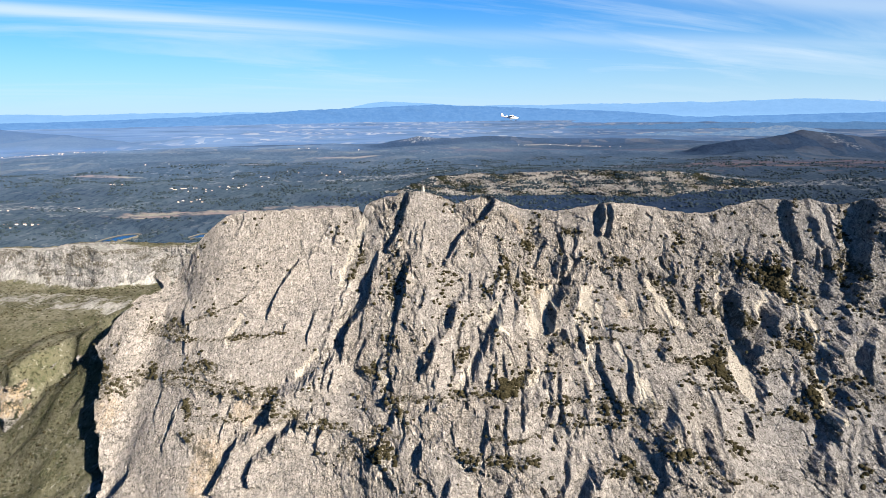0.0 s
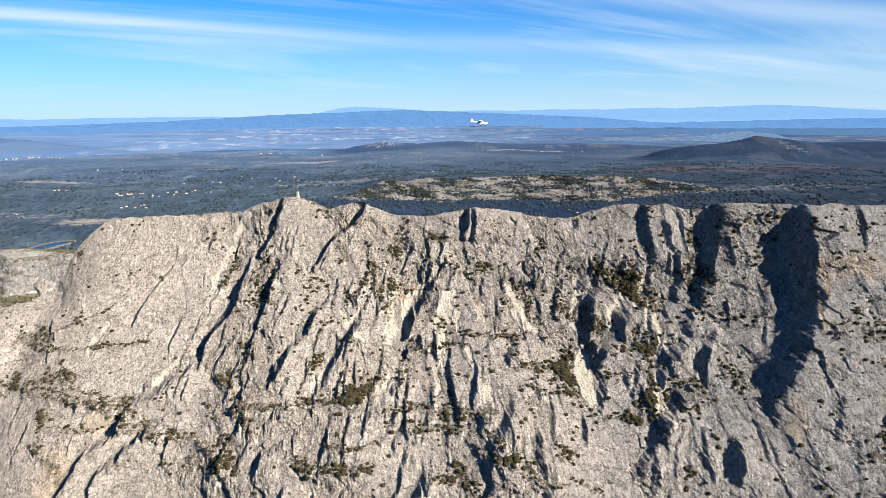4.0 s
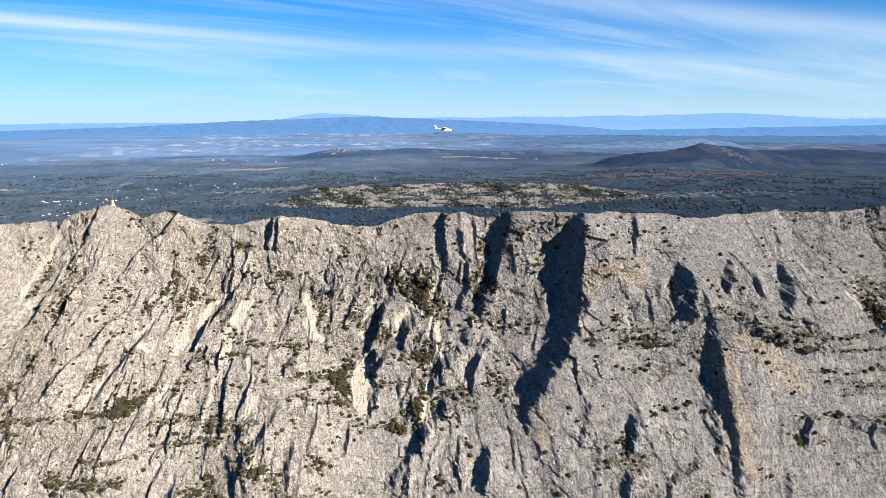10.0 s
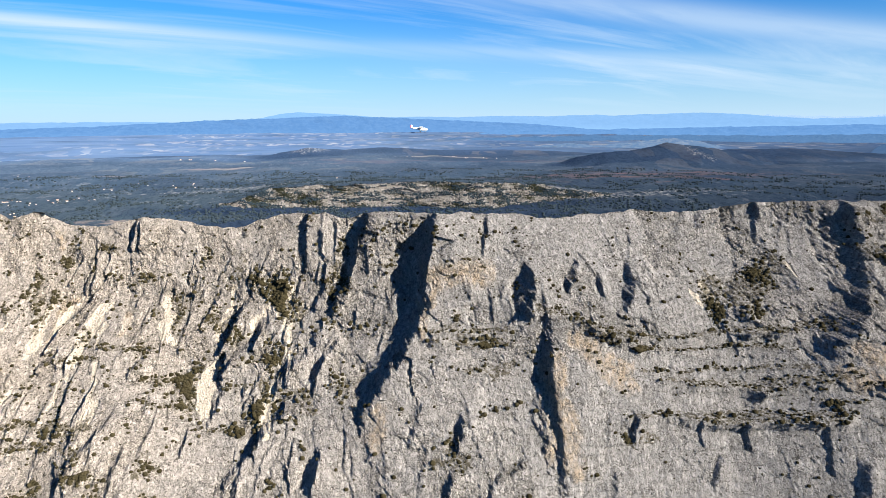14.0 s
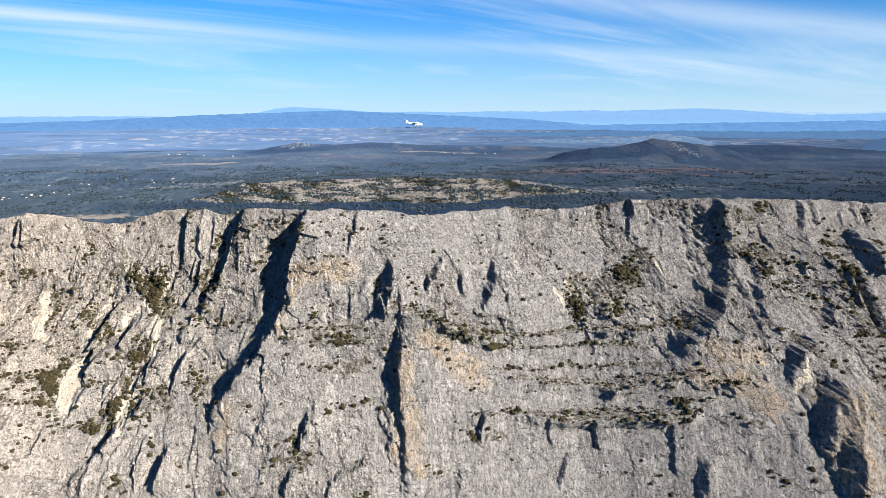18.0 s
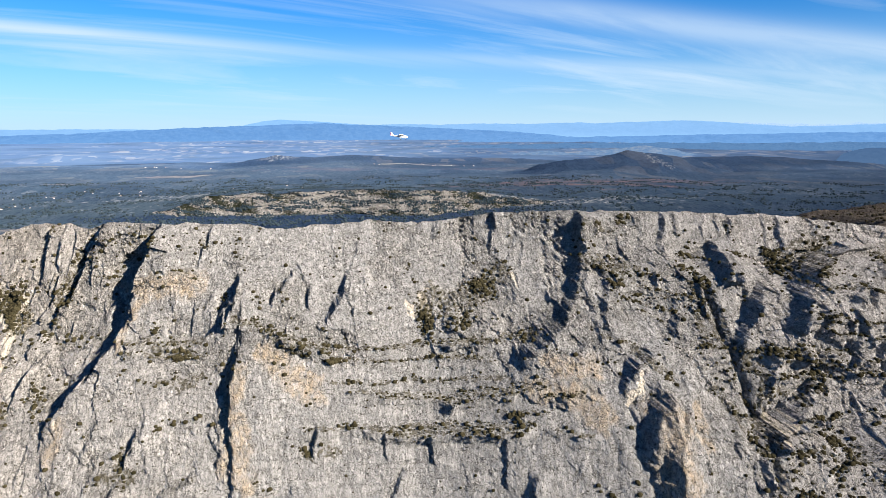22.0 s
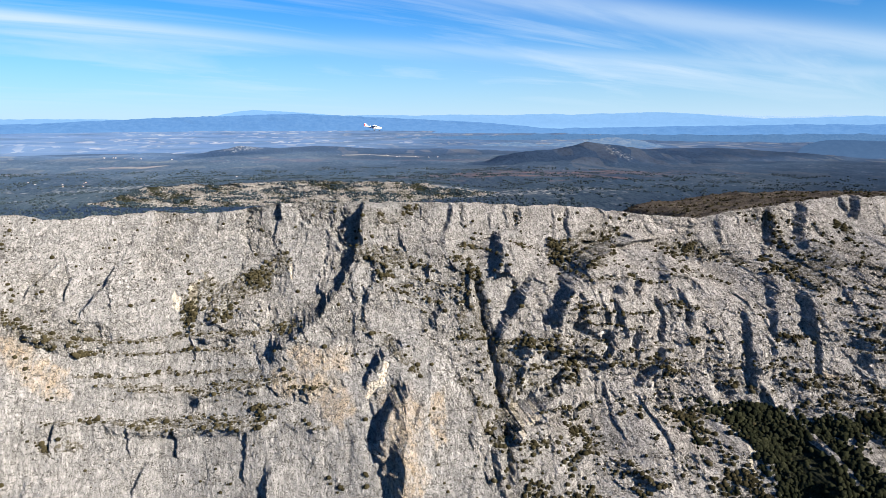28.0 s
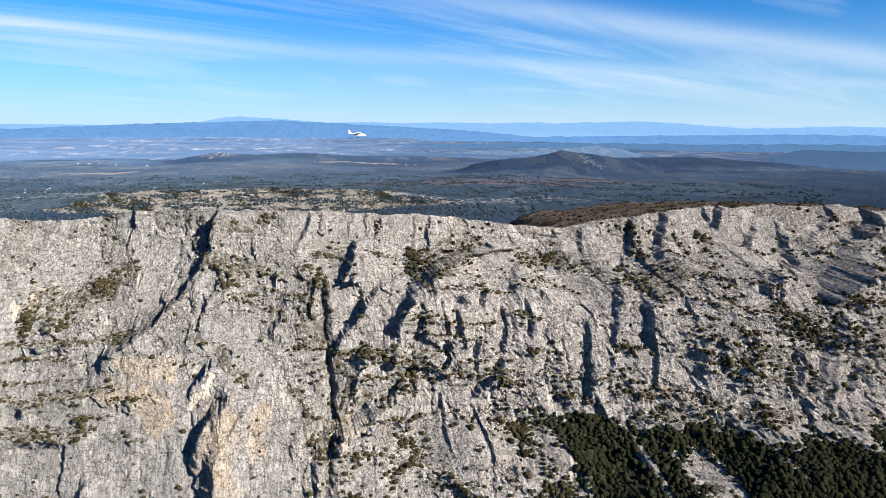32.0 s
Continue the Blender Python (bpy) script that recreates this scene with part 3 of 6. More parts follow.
def buttress(points, wide):
    """A rib whose left side breaks off along points of (x, z, width of its shade): it stands out about as far as its shade is wide."""
    s, z0, z1 = near([p[:2] for p in points], wide * 1.3 + 3)
    pts = sorted(points, key=lambda p: p[1])
    x, z = GX[s] + 0.22 * (warp_x[s] - GX[s]), GZ[s] + 0.22 * (warp_z[s] - GZ[s])
    zs = [p[1] for p in pts]
    d = x - np.interp(z, zs, [p[0] for p in pts])
    d = d + (0.08 + 0.10 * min(1.0, pts[len(pts) // 2][2])) * (CHIPS[s] + 0.6 * FINE_CHIPS[s])
    stand = np.minimum((0.3 + 1.15 * np.interp(z, zs, [p[2] for p in pts])) * GENTLE[s] ** 1.1, 6.5) * (1 + 0.22 * CHIPS[s])
    reach = max(0.8, 0.10 * (zs[-1] - zs[0]))
    along = smooth(zs[0] - 1.6 * reach, zs[0] + 0.2 * reach, z)
    if zs[-1] < np.interp(pts[-1][0], gx, crest_z) - 2.0:
        along = along * (1 - smooth(zs[-1] - 0.2 * reach, zs[-1] + reach, z))
    steep = 0.30 + 0.05 * stand
    sheer[s] = np.maximum(sheer[s], along * (d < 0.1) * (d > -1.3 * steep))
    shaded[s] = np.maximum(shaded[s], along * (d < 0) * (d > -1.2 * stand))
    push[s] -= 0.35 * stand * along * np.exp(-(((d + 0.45 * stand) / (0.4 * stand + 0.1)) ** 2))
    push[s] += stand * along * np.where(d < 0, np.clip(1 + d / steep, 0, 1), np.clip(1 - d / wide, 0, 1) ** 1.25)


def spine(points, out, left, right):
    """A great ridge of rock running down the face, with a slope to each side."""
    s, z0, z1 = near(points, right + 3)
    pts = sorted(points, key=lambda p: p[1])
    x, z = near_x[s], near_z[s]
    zs = [p[1] for p in pts]
    d = x - np.interp(z, zs, [p[0] for p in pts])
    along = smooth(zs[0] - 3, zs[0] + 1.5, z)
    if zs[-1] < np.interp(pts[-1][0], gx, crest_z) - 2.0:
        along = along * (1 - smooth(zs[-1] - 1, zs[-1] + 1.5, z))
    push[s] += out * along * np.clip(1 - np.where(d < 0, -d / left, d / right), 0, 1) ** 1.1


def knob(points, rx, rz, amp):
    """A swelling block or dome of rock."""
    (cx, cz), = points
    s, _, _ = near(points, rx * 1.2)
    q = ((warp_x[s] - cx) / rx) ** 2 + ((warp_z[s] - cz) / rz) ** 2
    push[s] += amp * np.clip(1 - q, 0, 1) ** 0.6 * (q < 1)


def ledge(points, depth):
    """A bench along the points: the rock above it stands back, and shrubs grow on it."""
    s, _, _ = near(points, 2)
    pts = sorted(points)
    x, z = GX[s], GZ[s] + 0.2 * (warp_z[s] - GZ[s])
    line = np.interp(x, [p[0] for p in pts], [p[1] for p in pts])
    ends = smooth(pts[0][0] - 1, pts[0][0] + 1, x) * (1 - smooth(pts[-1][0] - 1, pts[-1][0] + 1, x))
    d = z - line
    low = np.clip(1 + d / (0.9 + depth * 1.2), 0, 1)
    push[s] += 1.15 * depth * ends * np.where(d < 0, low, np.clip(1 - d / 0.28, 0, 1))
    veg[s] = np.maximum(veg[s], 1.0 * ends * np.exp(-((d - 0.1) / 0.38) ** 2))
    LEDGES.append(pts)


def away(points, x, z):
    """Distance of places from a line of points."""
    best = np.full(x.shape, 1e9)
    pts = points if len(points) > 1 else points * 2
    for (ax, az), (bx, bz) in zip(pts, pts[1:]):
        vx, vz = bx - ax, bz - az
        f = np.clip(((x - ax) * vx + (z - az) * vz) / (vx * vx + vz * vz + 1e-9), 0, 1)
        best = np.minimum(best, np.hypot(x - ax - f * vx, z - az - f * vz))
    return best


def spread(layer, points, wide, most=1.0):
    s, _, _ = near(points, wide * 2)
    d = away(points, warp_x[s], warp_z[s])
    layer[s] = np.maximum(layer[s], most * (1 - smooth(wide * 0.55, wide * 1.25, d)))


VEG_SPOTS = []


def cleft(points, deep, wide):
    """A narrow gully cut into the rock along the points."""
    s, _, _ = near(points, wide * 4)
    d = away(points, near_x[s], near_z[s])
    push[s] -= deep * np.exp(-((d / wide) ** 2))
    sheer[s] = np.maximum(sheer[s], 0.7 * np.exp(-((d / wide) ** 2)))


def scree(points, wide):
    spread(scree_map, points, wide * 0.75)


def ochre(points, wide):
    spread(ochre_map, points, wide)


def veg_patch(points, wide):
    spread(veg, points, wide)
    VEG_SPOTS.append((points, wide))


# ribs, domes, benches, scree, stained rock and scrub, as they follow one another along the face
buttress([(145.8, 75.8, 1.48), (144.8, 73.6, 1.18), (144.7, 70.9, 0.65), (143.1, 67.9, 0.88), (141.0, 64.9, 1.11), (138.3, 62.4, 1.45), (134.8, 60.5, 1.54), (132.1, 58.9, 0.93)], 4.9)
spine([(145.5, 75.8), (144.7, 70), (141.7, 65.5), (138, 62), (134, 59.5)], 2.2, 3.0, 13)
spine([(148.6, 57), (148.1, 52), (147.4, 46), (147, 40)], 2.0, 1.6, 7)
spine([(172.5, 64.5), (169.5, 61), (166, 57.5), (164, 55)], 1.8, 2.5, 9)
buttress([(-3.4, 72.3, 1.16), (-4.1, 69.4, 1.48), (-5.2, 66.1, 1.3), (-7.2, 63.0, 0.8)], 4.8)
buttress([(-9.6, 61.1, 0.66), (-10.2, 58.7, 1.13), (-10.8, 56.5, 1.57), (-11.7, 54.1, 1.38), (-12.8, 52.9, 1.92), (-14.4, 50.7, 1.5), (-15.0, 48.5, 1.02)], 5.6)
buttress([(-14.8, 48.5, 0.93), (-17.3, 46.7, 1.6), (-20.2, 45.1, 1.81), (-22.3, 43.9, 1.79), (-24.9, 42.8, 1.36), (-25.4, 42.3, 2.43), (-26.0, 40.2, 2.18), (-27.7, 38.6, 1.74), (-30.5, 37.3, 1.73), (-31.6, 36.2, 1.28), (-32.6, 33.5, 1.7), (-33.9, 32.1, 1.66)], 6.5)
buttress([(-18.9, 41.9, 0.88), (-19.5, 41.2, 1.5), (-20.7, 40.9, 1.57), (-23.0, 39.1, 1.49), (-24.3, 38.4, 2.11), (-25.2, 36.8, 2.32), (-26.8, 36.2, 1.68), (-27.8, 35.7, 1.44), (-28.3, 33.8, 1.86), (-28.0, 33.4, 1.81)], 6.5)
buttress([(-25.4, 59.6, 0.84), (-26.6, 58.5, 1.09), (-27.8, 56.6, 0.99), (-28.8, 55.2, 0.73), (-29.7, 52.6, 0.79), (-30.0, 52.0, 0.47)], 4.1)
buttress([(-18.1, 65.1, 0.69), (-19.0, 63.1, 0.52)], 3.3)
buttress([(-3.0, 61.2, 0.63), (-3.8, 58.7, 1.09), (-4.3, 56.5, 0.98), (-5.2, 54.0, 0.59)], 4.1)
buttress([(-48.5, 50.4, 0.69), (-47.1, 49.3, 0.67)], 3.3)
buttress([(-50.8, 29.0, 1.04), (-55.1, 24.5, 1.23), (-55.7, 22.7, 1.06)], 4.3)
buttress([(1.8, 42.7, 0.49), (-1.0, 41.6, 1.22), (-1.6, 40.2, 1.2), (-2.0, 39.5, 0.48)], 4.3)
buttress([(1.0, 51.7, 0.68), (-0.4, 49.6, 0.86), (-1.6, 48.3, 0.66)], 3.6)
buttress([(1.6, 46.4, 0.65), (0.2, 45.8, 0.64)], 3.2)
buttress([(13.2, 72.3, 2.08), (11.5, 70.0, 1.89), (10.0, 68.5, 1.27), (7.2, 66.5, 1.11), (5.6, 64.5, 1.59), (3.5, 61.7, 1.1)], 6.0)
buttress([(31.7, 72.2, 1.8), (31.4, 70.2, 1.5), (30.4, 67.6, 0.75)], 5.4)
buttress([(27.2, 63.6, 0.88), (25.6, 61.1, 0.88), (23.6, 58.4, 1.76), (21.3, 56.0, 1.43), (20.4, 53.8, 0.99)], 5.3)
buttress([(22.4, 53.3, 0.69), (20.7, 52.3, 1.2), (19.7, 51.8, 0.67)], 4.3)
buttress([(12.5, 55.9, 0.58), (11.5, 54.5, 1.12), (9.8, 52.7, 0.83), (8.1, 50.2, 0.8), (6.9, 48.6, 0.53)], 4.1)
buttress([(6.6, 57.3, 0.6), (4.9, 56.0, 0.73), (3.8, 54.5, 0.72)], 3.4)
buttress([(51.7, 60.4, 0.56), (50.0, 58.4, 0.96), (48.7, 56.0, 0.87), (47.3, 54.4, 0.53)], 3.8)
buttress([(49.0, 53.8, 1.18), (47.8, 52.3, 0.91)], 4.2)
buttress([(54.9, 57.6, 0.8), (52.9, 55.5, 0.79)], 3.5)
buttress([(36.8, 53.7, 0.52), (35.4, 52.8, 1.03)], 4.0)
buttress([(34.6, 49.1, 0.48), (33.1, 47.4, 1.17), (31.2, 45.9, 1.14)], 4.2)
buttress([(21.9, 41.8, 0.57), (20.7, 39.7, 1.11)], 4.1)
buttress([(61.3, 55.1, 1.25), (58.3, 53.5, 0.87), (56.8, 51.2, 0.61)], 4.4)
buttress([(19.4, 45.0, 0.74), (18.0, 43.7, 0.61)], 3.4)
buttress([(32.6, 72.2, 0.88), (32.5, 70.3, 0.65), (32.1, 67.6, 0.43)], 3.7)
buttress([(61.0, 73.2, 1.3), (60.8, 70.6, 1.56), (60.7, 67.1, 1.11), (60.5, 64.8, 0.55)], 5.0)
buttress([(71.0, 73.8, 2.17), (69.8, 70.6, 2.82), (68.7, 67.4, 2.51), (67.8, 64.7, 2.35), (65.9, 62.0, 1.97), (65.0, 60.0, 0.65)], 7.4)
buttress([(64.4, 66.3, 0.69), (63.5, 63.1, 0.68), (62.4, 60.3, 0.66)], 3.3)
buttress([(58.6, 49.3, 1.76), (56.8, 48.3, 0.94), (55.4, 46.8, 1.4), (54.3, 45.8, 1.51), (53.1, 44.4, 0.8), (52.1, 43.5, 0.68), (50.6, 42.2, 0.67)], 5.3)
buttress([(63.3, 45.8, 0.78), (62.8, 44.6, 1.1), (62.1, 42.7, 1.08)], 4.1)
buttress([(58.6, 53.9, 0.44), (58.3, 52.2, 0.49)], 2.9)
buttress([(49.8, 58.4, 0.62), (48.7, 56.0, 0.8), (47.5, 54.0, 0.53)], 3.5)
buttress([(52.1, 55.2, 0.52), (50.4, 54.1, 1.03), (48.7, 52.5, 1.03), (48.3, 51.2, 0.51)], 4.0)
buttress([(53.7, 57.1, 0.47), (52.9, 55.3, 0.52)], 3.0)
buttress([(65.6, 56.5, 0.51), (63.8, 54.9, 0.81), (62.5, 53.1, 0.8), (62.4, 51.4, 0.36)], 3.5)
buttress([(81.4, 74.5, 1.3), (80.5, 72.8, 3.18), (79.7, 69.9, 4.56), (78.6, 65.8, 4.24), (77.9, 61.9, 3.19), (76.5, 59.3, 3.03), (74.6, 56.9, 3.0), (72.1, 54.3, 2.66), (70.3, 52.0, 1.75), (68.9, 50.2, 0.46)], 10.7)
buttress([(89.2, 74.4, 0.53), (88.4, 72.0, 0.71), (87.6, 69.5, 0.38)], 3.3)
buttress([(94.1, 67.4, 1.36), (93.2, 65.1, 1.46), (92.3, 62.7, 1.19)], 4.8)
buttress([(94.5, 61.0, 0.6), (93.8, 58.5, 1.25), (93.6, 55.0, 1.3), (93.9, 51.0, 0.9), (94.0, 47.0, 0.55), (93.8, 44.0, 0.4)], 5.5)
buttress([(92.4, 65.8, 0.49), (91.5, 62.9, 0.48)], 2.9)
buttress([(82.1, 50.8, 0.55), (81.7, 49.7, 0.82), (80.8, 48.0, 0.65)], 3.6)
buttress([(109.2, 67.7, 0.51), (108.7, 65.9, 1.37), (107.0, 63.8, 1.7), (106.2, 63.0, 0.6)], 5.2)
buttress([(101.3, 67.9, 0.38), (99.7, 66.7, 0.67), (98.6, 65.6, 0.48)], 3.3)
buttress([(132.7, 73.8, 0.48), (131.8, 70.8, 0.41)], 2.9)
buttress([(104.8, 50.6, 0.68), (104.1, 48.1, 0.67)], 3.3)
buttress([(115.7, 44.9, 0.39), (114.0, 42.4, 0.44)], 2.8)
buttress([(119.6, 49.2, 0.45), (119.7, 46.3, 0.45)], 2.9)
buttress([(166.4, 70.7, 1.39), (165.1, 68.7, 2.09), (163.9, 67.5, 1.67)], 8.0)
buttress([(169.6, 66.4, 0.46), (167.5, 64.8, 2.06), (165.6, 62.5, 2.01), (164.0, 61.1, 1.1), (162.8, 59.7, 1.32), (161.7, 57.8, 0.61)], 7.9)
buttress([(187.9, 70.0, 2.38), (178.3, 68.4, 1.89), (174.7, 66.4, 1.54), (172.3, 64.1, 2.4), (170.2, 61.9, 1.18)], 6.6)
buttress([(149.0, 59.3, 1.19), (146.5, 58.7, 1.57), (145.3, 57.4, 1.03), (143.9, 55.9, 0.74)], 6.5)
buttress([(149.0, 55.6, 1.22), (147.0, 54.5, 1.78), (145.6, 52.7, 1.18), (144.8, 50.4, 0.39)], 7.1)
buttress([(150.9, 54.6, 0.41), (149.3, 52.9, 0.23)], 3.2)
buttress([(171.2, 55.0, 0.68), (168.7, 53.1, 1.52), (166.2, 51.9, 1.67), (163.6, 51.1, 1.64), (161.9, 50.3, 1.3), (159.1, 50.3, 0.57)], 7.3)
buttress([(178.3, 59.7, 0.7), (177.8, 57.9, 0.94), (176.8, 56.7, 0.58)], 3.8)
buttress([(186.4, 63.1, 0.48), (185.9, 60.7, 0.65), (185.0, 57.4, 0.46)], 3.2)
buttress([(204.2, 66.1, 0.51), (201.9, 63.6, 0.66), (200.2, 59.8, 0.47)], 3.3)
buttress([(197.5, 62.0, 0.47), (196.6, 58.5, 0.75), (196.0, 55.7, 1.09), (195.7, 53.8, 0.57)], 4.1)
buttress([(208.5, 65.8, 0.63), (206.1, 64.2, 0.89), (205.4, 61.2, 0.88), (205.4, 58.6, 0.58), (204.3, 55.4, 0.46)], 3.7)
buttress([(211.3, 74.6, 0.42), (210.4, 72.6, 0.89), (209.3, 69.7, 0.54)], 3.7)
buttress([(226.2, 76.0, 0.84), (224.3, 73.8, 0.83)], 3.6)
buttress([(244.5, 71.0, 1.33), (238.6, 69.3, 2.67), (234.6, 67.3, 2.81), (231.9, 65.6, 1.51)], 7.3)
buttress([(251.3, 74.2, 2.09), (247.6, 72.6, 2.76)], 7.2)
buttress([(230.7, 72.8, 0.69), (227.1, 70.1, 0.53)], 3.3)
buttress([(225.9, 68.4, 1.24), (223.4, 66.7, 0.84)], 4.4)
buttress([(184.7, 56.7, 0.81), (182.8, 55.5, 1.72), (181.1, 54.2, 1.15)], 5.3)
buttress([(199.4, 48.7, 1.59), (197.8, 47.8, 2.6), (195.7, 46.9, 2.02)], 6.9)
buttress([(184.2, 66.4, 0.43), (183.3, 64.3, 0.48)], 2.9)
ledge([(77.1, 60.1), (80.3, 59.8), (85.0, 59.9), (90.1, 60.3)], 0.7)
ledge([(78.2, 59.2), (81.6, 58.7), (86.4, 58.2), (89.8, 59.0)], 0.6)
ledge([(104.8, 60.1), (109.8, 59.1), (116.5, 58.9), (124.1, 59.6), (132.0, 60.1), (136.0, 61.1)], 0.8)
ledge([(105.9, 58.1), (116.0, 57.2), (121.7, 57.6), (129.2, 57.5)], 0.5)
ledge([(113.1, 53.5), (122.2, 53.2), (127.2, 54.2), (130.4, 54.8)], 0.7)
ledge([(102.7, 50.7), (109.6, 50.4), (115.5, 49.9), (123.9, 50.3), (128.6, 50.7)], 0.8)
ledge([(99.4, 62.4), (100.3, 61.3), (102.8, 60.3), (104.5, 59.6)], 0.7)
ledge([(105.3, 55.7), (112.1, 54.8), (121.4, 54.8), (131.0, 56.0)], 0.4)
ledge([(122.2, 59.3), (126.8, 59.8), (130.9, 59.6)], 0.7)
ledge([(121.6, 53.2), (126.8, 54.3), (130.1, 54.9), (134.4, 55.6)], 0.6)
ledge([(149.0, 65.5), (151.8, 64.5), (156.6, 64.7)], 0.5)
ledge([(176.6, 56.2), (181.3, 56.1), (185.0, 56.6), (190.9, 56.2), (195.2, 54.9)], 0.7)
ledge([(198.9, 54.6), (202.8, 54.3), (208.4, 55.3)], 0.7)
ledge([(186.5, 63.2), (191.3, 62.7)], 0.5)
ledge([(208.5, 62.4), (213.2, 61.7), (216.1, 60.3)], 0.6)
ledge([(211.6, 64.1), (214.1, 63.1)], 0.5)
ledge([(204.2, 54.2), (208.7, 53.2), (219.1, 53.4)], 0.7)
ledge([(191.5, 67.9), (199.4, 67.4), (203.9, 66.1), (210.7, 66.7), (215.4, 65.6), (219.5, 64.0), (224.0, 63.2)], 0.9)
scree([(17.6, 57.7), (17.1, 52.7)], 1.03)
scree([(26.6, 58.4), (25.5, 56.4)], 0.68)
scree([(37.6, 59.6), (38.0, 56.8), (39.7, 55.6)], 0.86)
scree([(49.3, 61.5), (47.8, 58.8)], 0.68)
scree([(58.0, 62.4), (57.7, 57.4), (58.8, 54.4)], 0.82)
scree([(60.0, 60.5), (60.0, 57.5)], 0.43)
scree([(46.2, 52.0), (46.2, 49.9), (45.9, 48.3)], 0.93)
scree([(56.8, 50.4), (55.5, 47.6)], 0.68)
scree([(30.0, 52.4), (30.4, 49.8), (31.1, 48.3)], 0.77)
scree([(24.2, 50.1), (24.1, 48.4)], 0.71)
scree([(11.7, 55.7), (12.6, 53.6)], 0.55)
scree([(32.0, 57.5), (31.8, 56.3)], 0.66)
scree([(-35.6, 50.8), (-36.8, 48.1)], 1.02)
scree([(9.0, 55.9), (10.3, 54.1)], 0.58)
scree([(20.7, 57.8), (19.6, 54.9), (20.1, 53.2)], 0.9)
scree([(27.5, 58.6), (26.9, 56.1)], 0.82)
scree([(38.8, 57.4), (39.3, 55.8), (40.8, 54.7)], 0.56)
scree([(49.0, 60.6), (48.4, 58.6)], 0.57)
scree([(47.0, 51.7), (46.9, 49.5), (46.9, 48.3)], 0.82)
scree([(56.2, 50.4), (54.6, 47.1)], 0.78)
scree([(30.1, 52.6), (30.0, 50.2), (31.5, 49.4)], 0.52)
scree([(6.9, 49.8), (4.9, 47.6)], 0.65)
scree([(24.9, 51.0), (24.2, 48.7)], 0.42)
scree([(17.0, 49.3), (15.1, 48.0)], 0.63)
rib([(-56.5, 50.9), (-55.8, 48.6), (-55.8, 47.3)], 0.4, 3)
rib([(-22.5, 62.1), (-23.4, 60.1)], 0.4, 3)
rib([(4.7, 56), (3.9, 54.2), (2.6, 52.7), (0.7, 51.3), (-0.9, 50)], 1.5, 5)
rib([(13.3, 60.8), (12.2, 58.5), (11.6, 57.4)], 0.7, 3)
rib([(24.3, 66.5), (23.8, 63.5), (22.9, 60.6)], 0.8, 3)
rib([(7, 46.7), (3.4, 46.3), (1, 45.6)], 0.8, 6)
rib([(3, 39.1), (2.2, 38), (1.7, 37.3)], 1, 6)
rib([(16.3, 47.1), (13.9, 46)], 1, 5)
rib([(19, 49.4), (17.6, 48.1)], 1, 4)
rib([(11, 39.8), (10.3, 38.2)], 0.8, 4)
rib([(-7.8, 39.6), (-8.9, 37.9)], 0.6, 4)
rib([(-4.5, 46.5), (-6.1, 45.3), (-7, 44.5)], 0.7, 4)
rib([(-38.5, 66), (-39.8, 63.8)], 0.5, 3)
rib([(-5.5, 52.1), (-5.9, 50.2), (-6.5, 48.4)], 0.7, 3)
rib([(-0.2, 58.1), (-1.2, 56)], 0.6, 3)
rib([(-33.4, 56.1), (-34.6, 54.4), (-35.7, 52.4)], 0.4, 4)
rib([(-17.8, 49.5), (-18.6, 48.1)], 0.5, 3)
rib([(66, 72.9), (65.6, 69.9), (65.4, 66.7)], 0.5, 2)
rib([(63.2, 71), (63.4, 68.1), (64, 67.2)], 0.6, 2)
rib([(42.3, 62), (41.7, 57.4), (41.3, 53.8)], 0.5, 4)
rib([(63.5, 58.7), (62.4, 56.5)], 0.9, 5)
rib([(37.6, 46.5), (37.3, 43.7)], 0.9, 2.5)
rib([(48.8, 49.5), (47.7, 48.3)], 0.8, 4)
rib([(27.5, 67.8), (26, 63.1)], 0.6, 3)
rib([(39.2, 49.8), (37.7, 49.3)], 0.5, 4)
rib([(80, 45.6), (78.7, 44)], 0.9, 4)
rib([(123.7, 74.7), (122.9, 72.4)], 0.4, 4)
rib([(146.7, 67.4), (145.1, 64.1)], 0.8, 4)
rib([(131.6, 46.2), (130.8, 42.8)], 0.9, 5)
rib([(128.7, 49.3), (128.8, 47.2), (128.2, 44.7)], 0.4, 6)
rib([(122.4, 53), (121.7, 51.4)], 0.5, 3)
rib([(101.1, 50.9), (100.4, 47.6)], 0.4, 4)
rib([(101.5, 44.1), (101, 41.7)], 0.4, 4)
rib([(113.5, 49.7), (113.6, 46.8)], 0.4, 4)
rib([(159.6, 74.9), (158.6, 72.4), (157.2, 70.6)], 0.9, 4)
rib([(161.7, 74.2), (161.1, 72.5)], 0.5, 3)
rib([(169.5, 62), (169.1, 58.6)], 0.8, 3)
rib([(155.3, 63), (153.9, 61.1)], 1, 4)
rib([(183.1, 67.1), (180.3, 65.3)], 0.8, 5)
rib([(145.2, 65.5), (144.6, 62.9)], 0.5, 3)
rib([(159.3, 48.8), (159.3, 46.5), (159.6, 44.5)], 0.8, 6)
rib([(175.2, 65.1), (173.8, 61.3)], 0.4, 4)
rib([(171.1, 62.8), (171, 60), (169.6, 57.3)], 1, 5)
rib([(180.8, 67.1), (180.5, 65.1)], 0.6, 4)
rib([(191, 68.2), (188.5, 66.3)], 0.8, 6)
rib([(182.1, 60.3), (181.4, 56.5)], 0.5, 4)
rib([(203.2, 73.3), (201.9, 69.6)], 0.5, 5)
